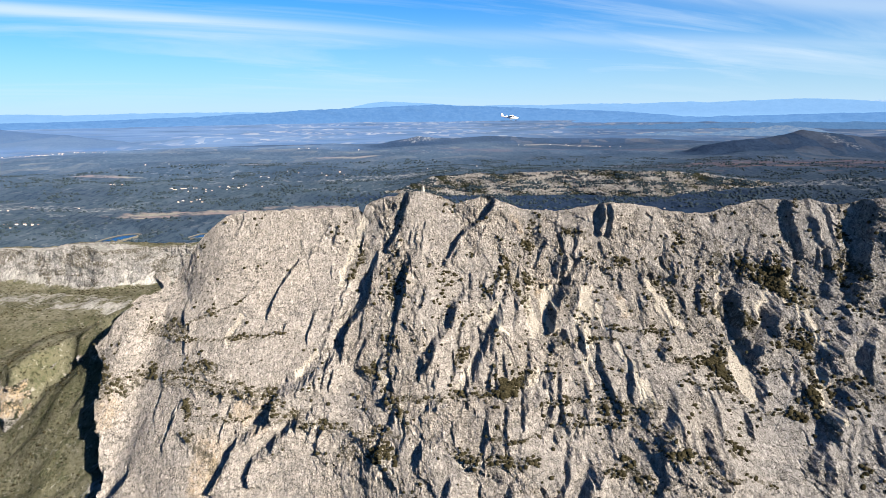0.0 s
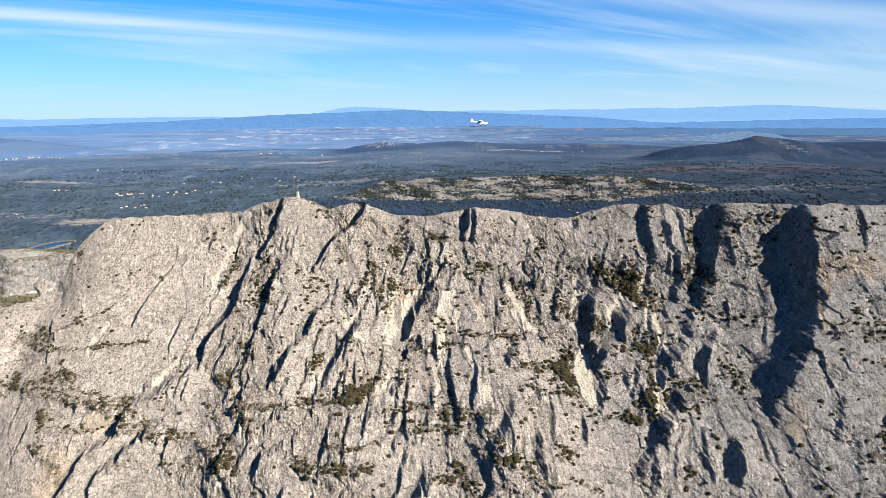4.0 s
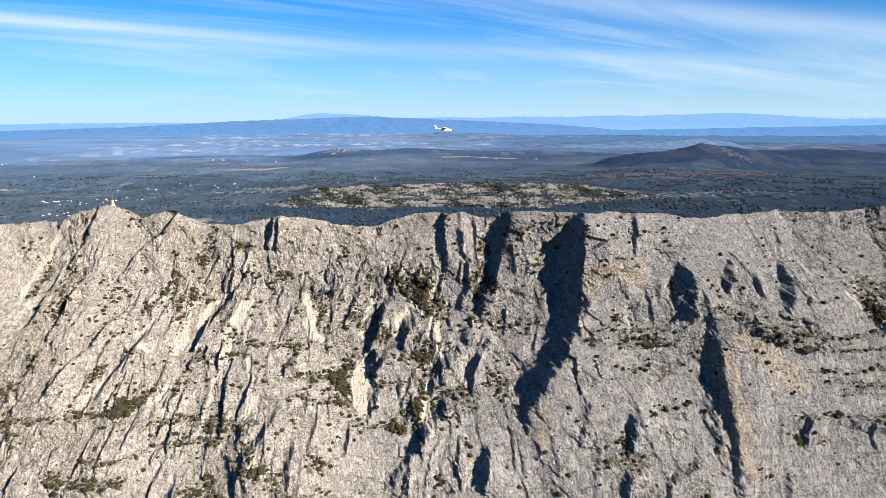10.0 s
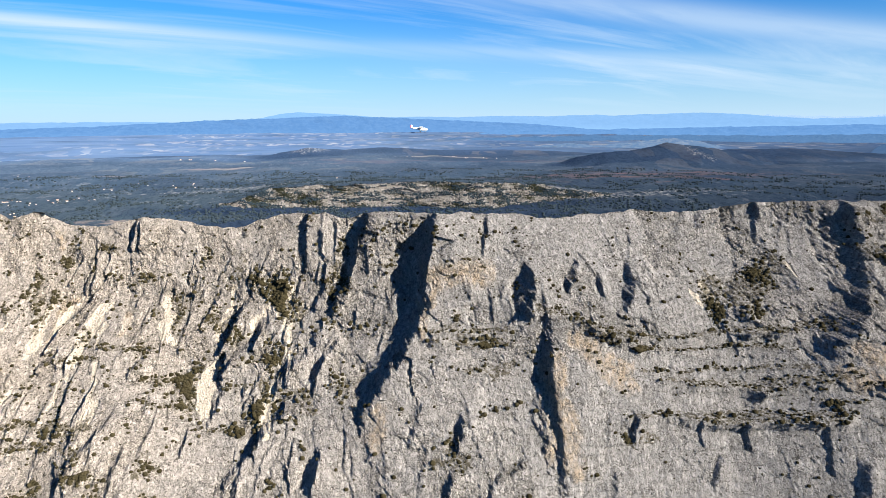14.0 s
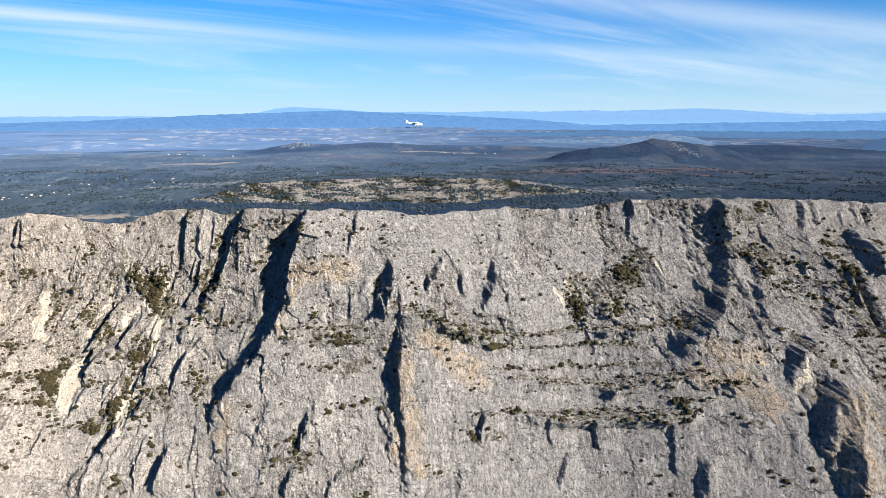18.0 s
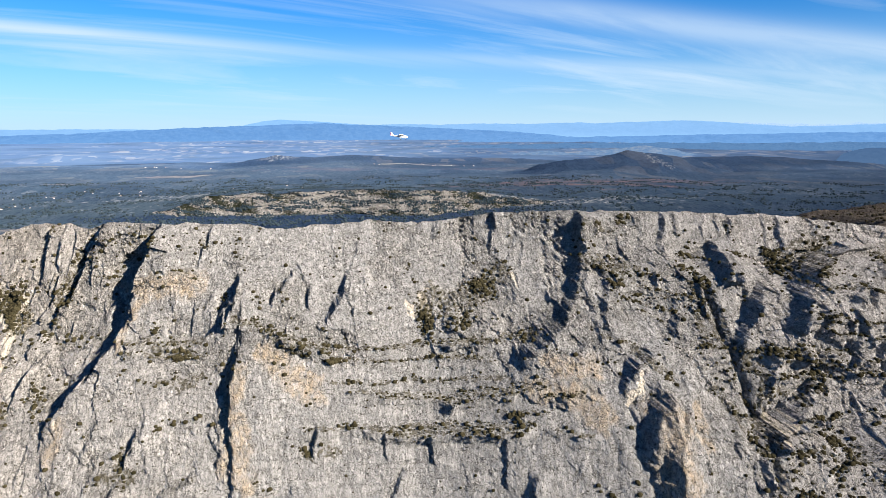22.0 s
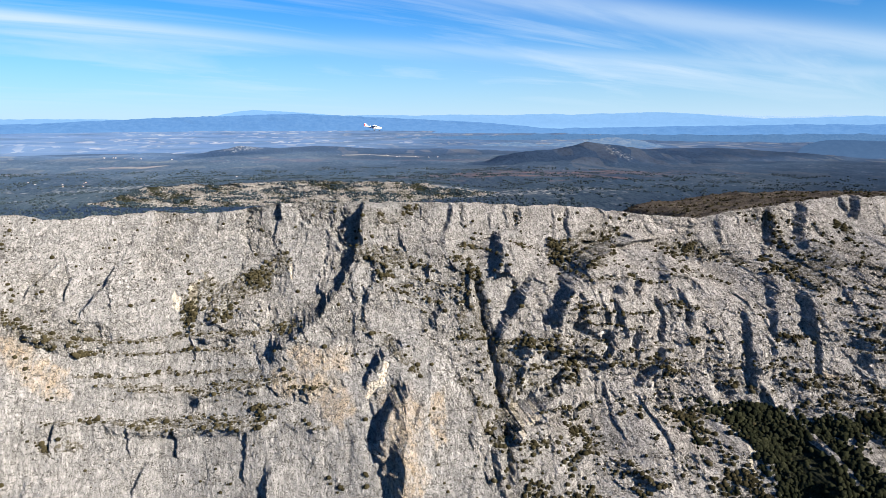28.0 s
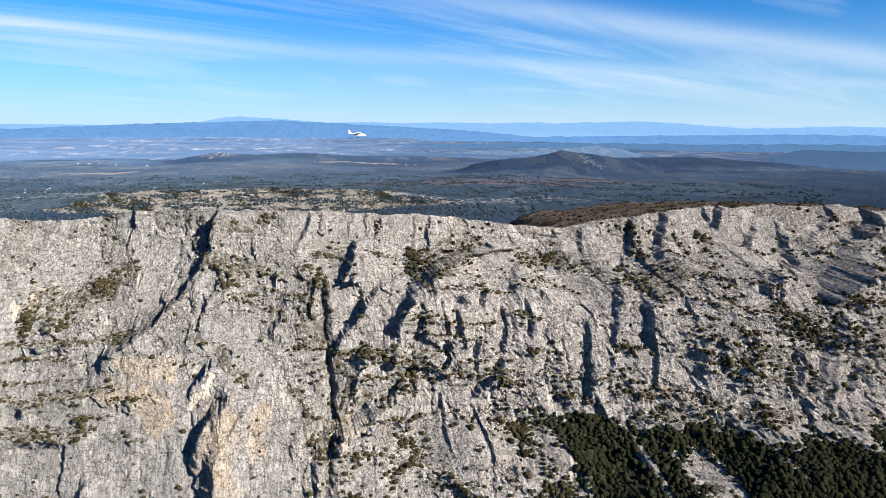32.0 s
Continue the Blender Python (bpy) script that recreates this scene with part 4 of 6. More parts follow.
rib([(216.3, 74.5), (214.7, 71.9), (212.5, 69.8)], 1.2, 6)
rib([(235.1, 72.2), (232.9, 69)], 1, 4)
rib([(234, 68.8), (230.2, 67.3)], 0.8, 5)
rib([(232.4, 63.1), (230, 60.9), (228.3, 59.3)], 1.2, 6)
rib([(228, 58.5), (224.5, 55.4)], 1, 4)
rib([(231.7, 57.8), (228.8, 55.7)], 0.8, 5)
rib([(215.8, 58), (213.8, 55.8)], 0.9, 4)
rib([(210.5, 59.5), (210.6, 54.9)], 0.6, 4)
rib([(244.4, 75.1), (241.8, 73.1)], 1, 5)
rib([(240, 72.2), (237.1, 70.5)], 0.8, 4)
rib([(192.6, 65.4), (191.5, 63.9)], 0.4, 4)
rib([(196.8, 64.1), (195.1, 62.6)], 0.5, 4)
knob([(-15.7, 43.3)], 9, 3.5, 1.6)
knob([(-33.8, 44.8)], 8, 3, 1.2)
knob([(8.2, 43.5)], 7, 3.5, 1.5)
knob([(6.2, 39.1)], 8, 3, 1.6)
knob([(18.4, 40.9)], 7, 3, 1.5)
knob([(35.8, 45.6)], 8, 4, 1.8)
knob([(38.7, 42.3)], 9, 3, 1.5)
knob([(-12.2, 38.5)], 7, 3, 1.4)
knob([(-37.5, 37.6)], 7, 3, 1.2)
knob([(96.2, 51)], 4.5, 10, 1.3)
knob([(63.2, 44.3)], 5, 4, 1)
knob([(70.8, 48.6)], 4, 4, 1)
knob([(77.3, 53.6)], 8, 6, 1.2)
knob([(148.3, 50.5)], 4, 6, 1.6)
knob([(127.2, 62)], 5, 2.2, 1.5)
knob([(176.4, 63.8)], 6, 6, 1.2)
knob([(181.9, 63.8)], 4, 6, 0.8)
knob([(135.9, 57.6)], 6, 4, 1.5)
knob([(180.4, 62.6)], 6, 6, 1)
knob([(193.9, 60)], 9, 5, 1)
knob([(211.5, 62.6)], 8, 4, 1.2)
knob([(169.9, 51.5)], 5, 2, 1.5)
knob([(181.2, 49.1)], 8, 4, 0.8)
knob([(197.9, 46.8)], 4.5, 3.5, 2)
knob([(215.5, 59.4)], 8, 5, 1)
knob([(216.4, 52.6)], 3, 1.6, 1.2)
knob([(139.9, 62.9)], 9, 5, 1)
ledge([(-49.5, 41.6), (-41.5, 43.6), (-33.2, 43.2), (-24.5, 42.1)], 0.8)
ledge([(-48.7, 40.4), (-41.8, 41.6), (-33.1, 42.9), (-26.6, 42.2)], 0.8)
ledge([(-25.4, 41.4), (-19.2, 40.8), (-14.4, 40.4), (-8.6, 40.5)], 0.5)
ledge([(-39.2, 38.8), (-29.8, 39.2)], 0.6)
ledge([(-51.4, 46.7), (-44.4, 49.9), (-35.4, 53.2)], 0.5)
ledge([(-11.2, 47.4), (-8.1, 46.1), (-6.6, 45)], 0.6)
ledge([(2.3, 41.2), (8.6, 41.5), (15.6, 42)], 0.9)
ledge([(-5.2, 45.6), (2.6, 46.2), (11.8, 47.5)], 0.6)
ledge([(15.1, 46.5), (23.1, 46.7), (33.3, 48.3)], 0.6)
ledge([(19.5, 44.8), (26.9, 45.6), (32.2, 46.2)], 0.6)
ledge([(21.5, 41.6), (25.5, 41.5), (29.1, 41.8)], 0.7)
ledge([(20.2, 52.3), (29.9, 53.4)], 0.4)
ledge([(8.1, 43.3), (16, 43.6)], 0.4)
ledge([(28.3, 54.6), (37.3, 54.5)], 0.4)
ledge([(51.2, 53.5), (56.9, 53.5)], 0.7)
ledge([(49.2, 50.3), (54.1, 51.2)], 0.4)
ledge([(35.9, 51.8), (45, 50.9)], 0.4)
ledge([(36.8, 50), (44.1, 48.5)], 0.5)
ledge([(28.9, 44.4), (35, 45)], 0.6)
ledge([(35.1, 43.4), (40.9, 42.1), (45.2, 40.5)], 0.6)
ledge([(57.9, 50.8), (61.7, 50.9)], 0.5)
ledge([(45.6, 46.4), (52.6, 46.3)], 0.4)
ledge([(82.1, 55.6), (88.3, 55.6)], 0.5)
ledge([(95.4, 62.7), (99.2, 62.1), (103.7, 60.4), (106.8, 59)], 0.8)
ledge([(114.7, 49.4), (124.6, 50), (131, 50.7)], 0.8)
ledge([(128.2, 52), (134.8, 53)], 0.5)
ledge([(134.2, 51.1), (139.4, 51)], 0.6)
ledge([(134.1, 54.7), (139.4, 55)], 0.5)
ledge([(145.3, 69.8), (147.7, 68.8), (150.1, 67.4)], 0.7)
ledge([(145.1, 67.4), (149.2, 66.1)], 0.5)
ledge([(70.4, 67), (75.2, 66.8)], 0.5)
ledge([(83.2, 69.4), (86.6, 67.9), (88.3, 67.2)], 0.5)
ledge([(144.9, 69.5), (148, 67.8), (151.3, 67.5)], 0.7)
ledge([(149.8, 63.6), (153.4, 61.8)], 0.4)
ledge([(167.8, 69.7), (173.1, 68.3)], 0.6)
ledge([(142.5, 61.4), (148.3, 59.7)], 0.5)
ledge([(187.3, 62.9), (189.9, 62.4), (193.7, 61.8)], 0.6)
ledge([(199, 61.6), (200.5, 61)], 0.4)
ledge([(191.6, 53.6), (198.7, 52.9)], 0.7)
ledge([(208, 58.2), (215, 58), (222.5, 55.3)], 0.6)
ledge([(209, 61.7), (215.2, 60.6), (218.1, 58.1)], 0.6)
ledge([(208.4, 63.6), (211.7, 63.7)], 0.4)
ledge([(211.6, 65.6), (216.1, 64.5), (217.7, 63.2)], 0.5)
ledge([(213.9, 63.3), (218.6, 61.2), (221, 59.2)], 0.5)
ledge([(211.8, 52.6), (221.4, 52.5)], 0.6)
ledge([(221.2, 63.9), (226.4, 63.2), (229.8, 61.1)], 0.6)
ledge([(216, 60.6), (222.7, 58), (225.6, 56.9)], 0.5)
ledge([(187.6, 58.9), (193.6, 58.5)], 0.3)
ledge([(193, 65.6), (199, 64.6)], 0.4)
ledge([(207.2, 60.5), (212.6, 59.4)], 0.4)
ledge([(229.1, 58), (234.8, 56.9)], 0.5)
ledge([(227.9, 60.6), (236, 60)], 0.4)
ledge([(199.1, 56.5), (204.5, 56.5)], 0.3)
ledge([(200.5, 59.5), (204.6, 59.1)], 0.3)
scree([(-8.4, 48.1), (-6.6, 45.8)], 0.8)
scree([(28.3, 58.7), (25.2, 54.6), (24.7, 52.3)], 1)
scree([(-12.7, 66.9), (-15.2, 60.1), (-17, 56.5)], 0.8)
scree([(11.7, 56.4), (10.4, 53.8)], 0.6)
scree([(-19.6, 47.9), (-22.1, 45.2)], 0.8)
scree([(54.9, 59.4), (60.3, 58.9)], 0.4)
scree([(120.3, 64.4), (120.9, 62.6)], 0.8)
scree([(120.5, 64.4), (120.2, 63.2)], 0.8)
scree([(203.1, 50.9), (203.7, 49.4)], 0.5)
scree([(161.4, 51.6), (161.3, 45.8)], 0.5)
scree([(192.4, 50.9), (189.4, 47.1)], 0.5)
scree([(165.4, 51.6), (163.1, 50.7)], 0.8)
ochre([(16.3, 69.1), (16.6, 66.8)], 0.8)
ochre([(20.3, 58.8), (19.6, 54.8)], 0.9)
ochre([(32, 57.9), (32, 56.1)], 0.9)
ochre([(-87.1, 24.5), (-81.9, 17.9)], 3)
ochre([(-78.5, 26.2), (-59.4, 35.1)], 2.5)
ochre([(-35.7, 35.3), (-36.6, 32.4)], 2.5)
ochre([(-27.9, 39.7), (-31.3, 40.6)], 1.5)
ochre([(80, 66.6), (87.1, 67)], 1.8)
ochre([(80.1, 67.3), (78, 60.2)], 0.8)
ochre([(94.7, 57.2), (93.5, 47)], 1.5)
ochre([(97.8, 59.8), (103.9, 54.9)], 1.6)
ochre([(71.3, 50.3), (70.7, 47.6)], 1.5)
ochre([(136, 58.2), (140.8, 57.9)], 1.4)
ochre([(133.9, 55.2), (138.7, 55), (140.6, 52.6)], 1.6)
ochre([(148.2, 53.7), (147.3, 46.6)], 2.4)
ochre([(152.9, 53.6), (152.1, 50.7)], 1.2)
ochre([(93.7, 55.1), (95.4, 45.6)], 1.8)
ochre([(98.7, 58.9), (104.5, 55.3)], 1.6)
ochre([(215.9, 52.8), (215.7, 52.1)], 0.8)
ochre([(217.6, 49), (222.9, 49.6)], 2)
ochre([(147.2, 53.5), (148.8, 46.9)], 2)
ochre([(204, 54.8), (206.8, 54.9)], 0.5)
veg_patch([(-13.1, 61.7), (-14.4, 57.4)], 0.9)
veg_patch([(17.4, 59.6), (16.8, 54.8)], 0.9)
veg_patch([(-9.2, 47.7), (-7.1, 45.7)], 0.7)
veg_patch([(19.2, 67.8), (17.9, 64)], 0.8)
veg_patch([(25.8, 67.2), (28.5, 66.4)], 0.8)
veg_patch([(49.7, 66), (48.8, 61.8)], 1)
veg_patch([(45.5, 57.1), (49.7, 56.1)], 1.2)
veg_patch([(38.7, 59.7), (40, 57.2)], 1)
veg_patch([(55, 62.3), (59.4, 59.2)], 2)
veg_patch([(43.7, 50.2), (44.1, 48.1)], 0.7)
veg_patch([(55.6, 52.2), (54.4, 48.8)], 0.9)
veg_patch([(13.7, 62.2), (12.9, 59.8)], 0.8)
veg_patch([(-10.5, 40.2), (-5.1, 41.4)], 0.6)
veg_patch([(-29.3, 40.7), (-20.1, 40.4)], 0.6)
veg_patch([(-37.1, 41.9), (-24.6, 42.4)], 0.6)
veg_patch([(-40.7, 37.1), (-38.4, 35.6)], 0.8)
veg_patch([(25.9, 42.7), (28.2, 40.6)], 0.9)
veg_patch([(11.9, 47.8), (15.7, 49.1)], 0.8)
veg_patch([(5.7, 51.2), (3.7, 49.7)], 0.6)
veg_patch([(66.8, 68.9), (66.8, 64.2)], 1.2)
veg_patch([(-64.7, 41), (-57.2, 38.4), (-52.3, 40.9)], 1.4)
veg_patch([(-68, 38), (-59, 37.8)], 1)
veg_patch([(-44.8, 43.9), (-38.2, 44.4)], 0.8)
veg_patch([(-5.2, 45.6), (-3.4, 42.8)], 0.9)
veg_patch([(24.5, 46.6), (31, 48.1)], 0.8)
veg_patch([(64, 63.5), (65.2, 60.7)], 1)
veg_patch([(66, 67.6), (64.9, 64.4)], 0.7)
veg_patch([(52.9, 62.6), (59.4, 60.1)], 1.6)
veg_patch([(85.7, 56), (86.6, 55.1)], 1)
veg_patch([(78.1, 46.3), (80.6, 48.5)], 1)
veg_patch([(44.5, 50.1), (44.8, 48.5)], 0.6)
veg_patch([(54.1, 46), (54.8, 47.6)], 0.8)
veg_patch([(18.6, 64.9), (19.2, 64.1)], 0.8)
veg_patch([(13.3, 62), (16.1, 57.1)], 0.8)
veg_patch([(60.3, 50.6), (61.9, 49.7)], 0.8)
veg_patch([(121.5, 65), (119.2, 61.1)], 1.4)
veg_patch([(123.7, 62.5), (132.8, 67.2)], 1.6)
veg_patch([(93.6, 63.4), (96.9, 62.4)], 0.7)
veg_patch([(102.8, 47.8), (103.5, 47.4)], 0.7)
veg_patch([(81.3, 59.9), (88.5, 59.2)], 0.5)
veg_patch([(99.8, 61.7), (101.7, 59.7)], 0.7)
veg_patch([(39.9, 45.3), (41.6, 43.7)], 0.8)
veg_patch([(121.9, 64.4), (125.9, 63.8), (128.5, 65.2)], 1.2)
veg_patch([(124.6, 59.9), (133.7, 60.4)], 0.35)
veg_patch([(146.3, 69.3), (152.3, 68)], 0.9)
veg_patch([(158, 62.7), (158, 60.2)], 1)
veg_patch([(175.4, 67.9), (184.9, 70.7)], 1.5)
veg_patch([(158.8, 66.7), (159.5, 62.7)], 0.9)
veg_patch([(147.8, 74.2), (149.4, 73.3)], 0.6)
veg_patch([(80.9, 46.2), (82, 47.3)], 0.9)
veg_patch([(105.2, 48.2), (106.6, 47.4)], 0.7)
veg_patch([(86.8, 55.6), (89.8, 56.1)], 0.9)
veg_patch([(98.6, 62), (103.8, 59.2)], 0.6)
veg_patch([(197.1, 68.9), (199.8, 68.1)], 1)
veg_patch([(147.4, 59.5), (150.3, 57.2)], 0.8)
veg_patch([(157, 54.9), (158.8, 51.2)], 1)
veg_patch([(160.4, 50.1), (163.6, 51.9)], 0.9)
veg_patch([(170.6, 54.5), (172.7, 53.8)], 0.6)
veg_patch([(144.5, 69.5), (148.7, 67.8)], 1)
veg_patch([(148.4, 73.2), (151, 73.2)], 0.6)
veg_patch([(174, 67.8), (181.6, 70.7)], 1.5)
veg_patch([(160.9, 66.7), (161.8, 60.2)], 1.2)
veg_patch([(162.1, 58.9), (164.1, 55.1)], 1)
veg_patch([(192.2, 69), (203.4, 66.6)], 0.9)
veg_patch([(208.3, 65.8), (213.5, 68.2)], 1.3)
veg_patch([(211, 73.3), (210, 69.3)], 0.9)
veg_patch([(220.5, 72.5), (222.4, 71)], 0.8)
veg_patch([(222.1, 64), (231.5, 63.2)], 1)
veg_patch([(228.3, 63.2), (227, 60.7)], 1.3)
veg_patch([(199.2, 54.4), (204.4, 54.2)], 0.6)
veg_patch([(169.4, 54.1), (173.3, 54.6)], 0.7)
veg_patch([(159.4, 50.1), (161.4, 47.9)], 0.8)
veg_patch([(206.5, 54.3), (221.5, 52.6)], 0.7)
veg_patch([(223.8, 57.6), (225.2, 55.4)], 0.9)
veg_patch([(161.8, 52.8), (165.6, 54.3)], 0.8)
veg_patch([(171.7, 48.9), (172, 47.9)], 0.6)
veg_patch([(184.4, 50.6), (188, 50.7)], 0.6)
veg_patch([(218.1, 60.1), (225.6, 58.2)], 0.6)
veg_patch([(244.2, 75), (247.8, 73.4)], 0.9)
scree([(28.3, 56.6), (27.8, 54.8)], 0.6)
scree([(47.7, 57.7), (47.2, 55.2)], 0.4)
scree([(54.6, 59.5), (52.1, 57.2)], 0.5)
scree([(118.2, 63.9), (118.2, 62.7)], 0.8)
scree([(134.1, 66.7), (134.3, 65.5)], 0.5)
scree([(163.4, 51.8), (163.7, 50.9)], 0.8)
scree([(146.4, 57.2), (144.7, 54.6)], 0.6)
ledge([(-49.1, 41.4), (-38.6, 42.6), (-28.5, 41.8), (-20.2, 40.8), (-8.2, 40.5)], 0.7)
ledge([(-50.1, 46.4), (-31.9, 48.8), (-25.8, 49.5)], 0.9)
veg_patch([(-41.9, 39.3)], 1.3)
veg_patch([(-36.9, 35.2), (-34.9, 33.7)], 1.2)
veg_patch([(-13.4, 37.5), (-5.9, 39.8)], 0.7)
veg_patch([(-55.6, 46), (-47.4, 48.2)], 1.6)
knob([(133.5, 67.4)], 13, 9, -1.8)
knob([(125.1, 61.3)], 6, 3, 1.4)
knob([(152.5, 63.9)], 6, 4, -1.2)
knob([(128.4, 66.3)], 14, 9, -1.2)
veg_patch([(160.2, 62.6), (160.3, 60.1), (161.7, 61.9)], 1)
veg_patch([(176.1, 68.1), (179.5, 69.8), (184.5, 70.8)], 1)
veg_patch([(197.5, 68.3), (203.1, 67.1)], 0.9)
veg_patch([(147.1, 68.7), (149.5, 68.3)], 0.8)
veg_patch([(210.7, 67.4), (212.1, 66.7)], 1)
veg_patch([(166.1, 54.1), (168.4, 53.3)], 0.9)
ledge([(109.2, 54.3), (122.5, 52.9), (132.4, 55.2)], 0.6)
ledge([(110.5, 50.3), (117.8, 49.4), (132.1, 51.4)], 0.7)
ledge([(149.5, 66.4), (154.2, 65.5), (159.7, 64.5)], 0.6)
ledge([(147.8, 64.8), (155.6, 62.9)], 0.5)
cleft([(161, 65.2), (161, 61.3), (161.3, 57.5), (161.5, 53.8), (161.5, 50.7), (161, 48.3), (160.3, 45.1)], 1.4, 0.6)

# lesser benches of the layered rock in the east
chance = random.Random(8)
for k in range(44):
    x = chance.uniform(150, 250)
    z = np.interp(x, gx, crest_z) - chance.uniform(4, 30)
    if x < 150:
        z = min(z, chance.uniform(44, 63))
    long_, dip_ = chance.uniform(5, 18), (0.0 if x < 165 else -0.12) + chance.gauss(0, 0.05)
    ledge([(x + long_ * f, z + dip_ * long_ * f + chance.gauss(0, 0.35)) for f in (0, 0.25, 0.5, 0.75, 1)], chance.uniform(0.25, 0.6))

for k in range(30):
    x = chance.uniform(158, 246)
    z = np.interp(x, gx, crest_z) - chance.choice((8, 11, 14, 17, 20, 23, 26)) + chance.gauss(0, 0.7)
    long_ = chance.uniform(6, 20)
    ledge([(x + long_ * f, z - 0.10 * long_ * f + chance.gauss(0, 0.3)) for f in (0, 0.2, 0.4, 0.6, 0.8, 1)], chance.uniform(0.35, 0.8))

# many lesser ribs and clefts between the large ones
chance = random.Random(4)
for k in range(400):
    x = chance.uniform(-58, 258)
    top = np.interp(x, gx, crest_z) - chance.uniform(0, 1) ** 1.1 * 30
    tall = chance.uniform(1.5, 5.5)
    lean = chance.gauss(-0.35 if x < 70 else -0.05, 0.3)
    wall = 92 < x < 150 and top < 62 or x < -20
    rib([(x, top), (x + lean * tall * 0.5 + chance.gauss(0, 0.3), top - tall * 0.5), (x + lean * tall, top - tall)],
        chance.uniform(0.08, 0.36) * (0.35 if wall else 1), chance.uniform(0.9, 3.2))

# small broken ribs and pinnacles
for k in range(230):
    x = chance.choice((chance.uniform(-18, 68), chance.uniform(-18, 68), chance.uniform(150, 256), chance.uniform(-50, 256)))
    top = np.interp(x, gx, crest_z) - (chance.uniform(4, 30) if x < 68 else chance.uniform(0, 26))
    if 92 < x < 148 and top < 63:
        continue
    tall, lean, shade = chance.uniform(1.0, 4.2), chance.gauss(-0.30 if x < 70 else -0.10, 0.25), chance.uniform(0.08, 0.45)
    buttress([(x, top, shade * 0.6), (x + 0.5 * lean * tall + chance.gauss(0, 0.2), top - 0.5 * tall, shade), (x + lean * tall, top - tall, shade * 0.7)], 0.9 + 2.0 * shade)

# grain of the rock: flutes down the fall line, beds along it, broken blocks
west = 1 - smooth(60, 95, GX)
calm = np.clip(scree_map * 0.9 + 0.95 * smooth(92, 98, GX) * (1 - smooth(150, 160, GX)) * (1 - smooth(56, 60, GZ)), 0, 0.95)
for cx, cz, rx, rz in ((92, 66, 7, 6), (181, 64, 6, 6), (84, 52, 9, 7), (20, 46, 9, 4), (60, 44, 10, 4), (204, 62, 8, 6), (196, 60, 7, 5), (152, 66, 5, 3), (136, 57, 6, 4), (150, 47, 7, 8), (178, 58, 5, 4)):
    q = ((GX - cx) / rx) ** 2 + ((GZ - cz) / rz) ** 2
    calm = np.maximum(calm, 0.6 * (1 - smooth(0.5, 1.2, q)))
calm = np.maximum(calm, 0.6 * smooth(-8, -24, GX))
calm = np.maximum(calm, 0.75 * smooth(150, 165, GX) * smooth(-0.25, 0.1, layered(GX * 0.10, GZ * 0.10, 3, 482)))
calm = np.maximum(calm, 0.85 * smooth(-0.06, 0.12, layered(GX * 0.085 + 0.02 * GZ, GZ * 0.075, 3, 480)))
slab_map = calm * (1 - scree_map)
rough = (1 - calm) * (1 - 0.9 * sheer)
plainer = 1 - 0.8 * sheer
arc = np.cumsum(np.hypot(np.diff(DROP, axis=1, prepend=0), np.diff(OUT, axis=1, prepend=0)), axis=1)
down = (warp_z - GZ) + calm_crest[:, None] - 0.8 * arc     # runs down the rock, also where it lies flat
side = warp_x + 0.7 * OUT * smooth(-50, -64, GX)
slant = side + 0.35 * west * down
push += rough * 0.30 * (ridged(slant * 0.20, down * 0.12, 3, 11) - 0.8)
plainer = plainer * (1 - 0.6 * shaded)
push += (0.14 + 0.86 * rough) * plainer * 0.75 * facets(slant * 0.125, down * 0.085, 500)
push += (0.14 + 0.86 * rough) * plainer * 0.42 * facets(slant * 0.33, down * 0.24, 510)
push += (0.14 + 0.86 * rough) * plainer * 0.24 * facets(slant * 0.80, down * 0.66, 520)
push += (0.35 + 0.65 * rough) * plainer * 0.08 * facets(side * 1.8, down * 1.7, 530)
push += (0.25 + 0.75 * rough) * 0.22 * broken(layered(slant * 0.55, down * 0.5, 3, 21), 5, 0.22)
push += (0.4 + 0.6 * rough) * 0.035 * layered(side * 3.0, down * 2.8, 2, 71)
# columns with sharp clefts between them
column = np.abs(layered(slant * 0.23, down * 0.035, 2, 560, 0.35)) ** 0.6
fine_column = np.abs(layered(slant * 0.62, down * 0.10, 2, 570, 0.35)) ** 0.6
crags = smooth(-16, -6, GX) * (1 - smooth(60, 70, GX)) * smooth(45, 49, GZ) * (1 - smooth(63, 68, GZ))
where_columns = 0.35 + 0.45 * crags + 0.75 * smooth(150, 172, GX) * (1 - smooth(232, 250, GX)) * smooth(48, 52, GZ) * (1 - smooth(66, 70, GZ))
push += plainer * where_columns * (0.1 + 0.9 * smooth(-32, -8, GX)) * (0.8 * (column - 0.4) + 0.36 * (fine_column - 0.4)) * (1 - 0.5 * scree_map)
# clefts and joints
for scale, squash, deep, thin, seed in ((0.20, 0.40, 0.40, 0.03, 301), (0.5, 0.5, 0.30, 0.05, 311), (1.2, 0.7, 0.14, 0.07, 321)):
    crack = np.abs(layered(slant * scale, warp_z * scale * squash, 2, seed))
    push -= (0.2 + 0.8 * rough) * deep * np.exp(-crack / thin) * smooth(-0.2, 0.3, layered(GX * 0.11, GZ * 0.11, 2, seed + 5))
dip = np.where(GX < 60, 0.20, 0.0) * (GX - 60) + np.where(GX > 160, -0.16, 0.0) * (GX - 160)
bed = (warp_z + dip + 0.5 * layered(GX * 0.12, GZ * 0.12, 2, 61)) / 1.15
step = bed - np.floor(bed)
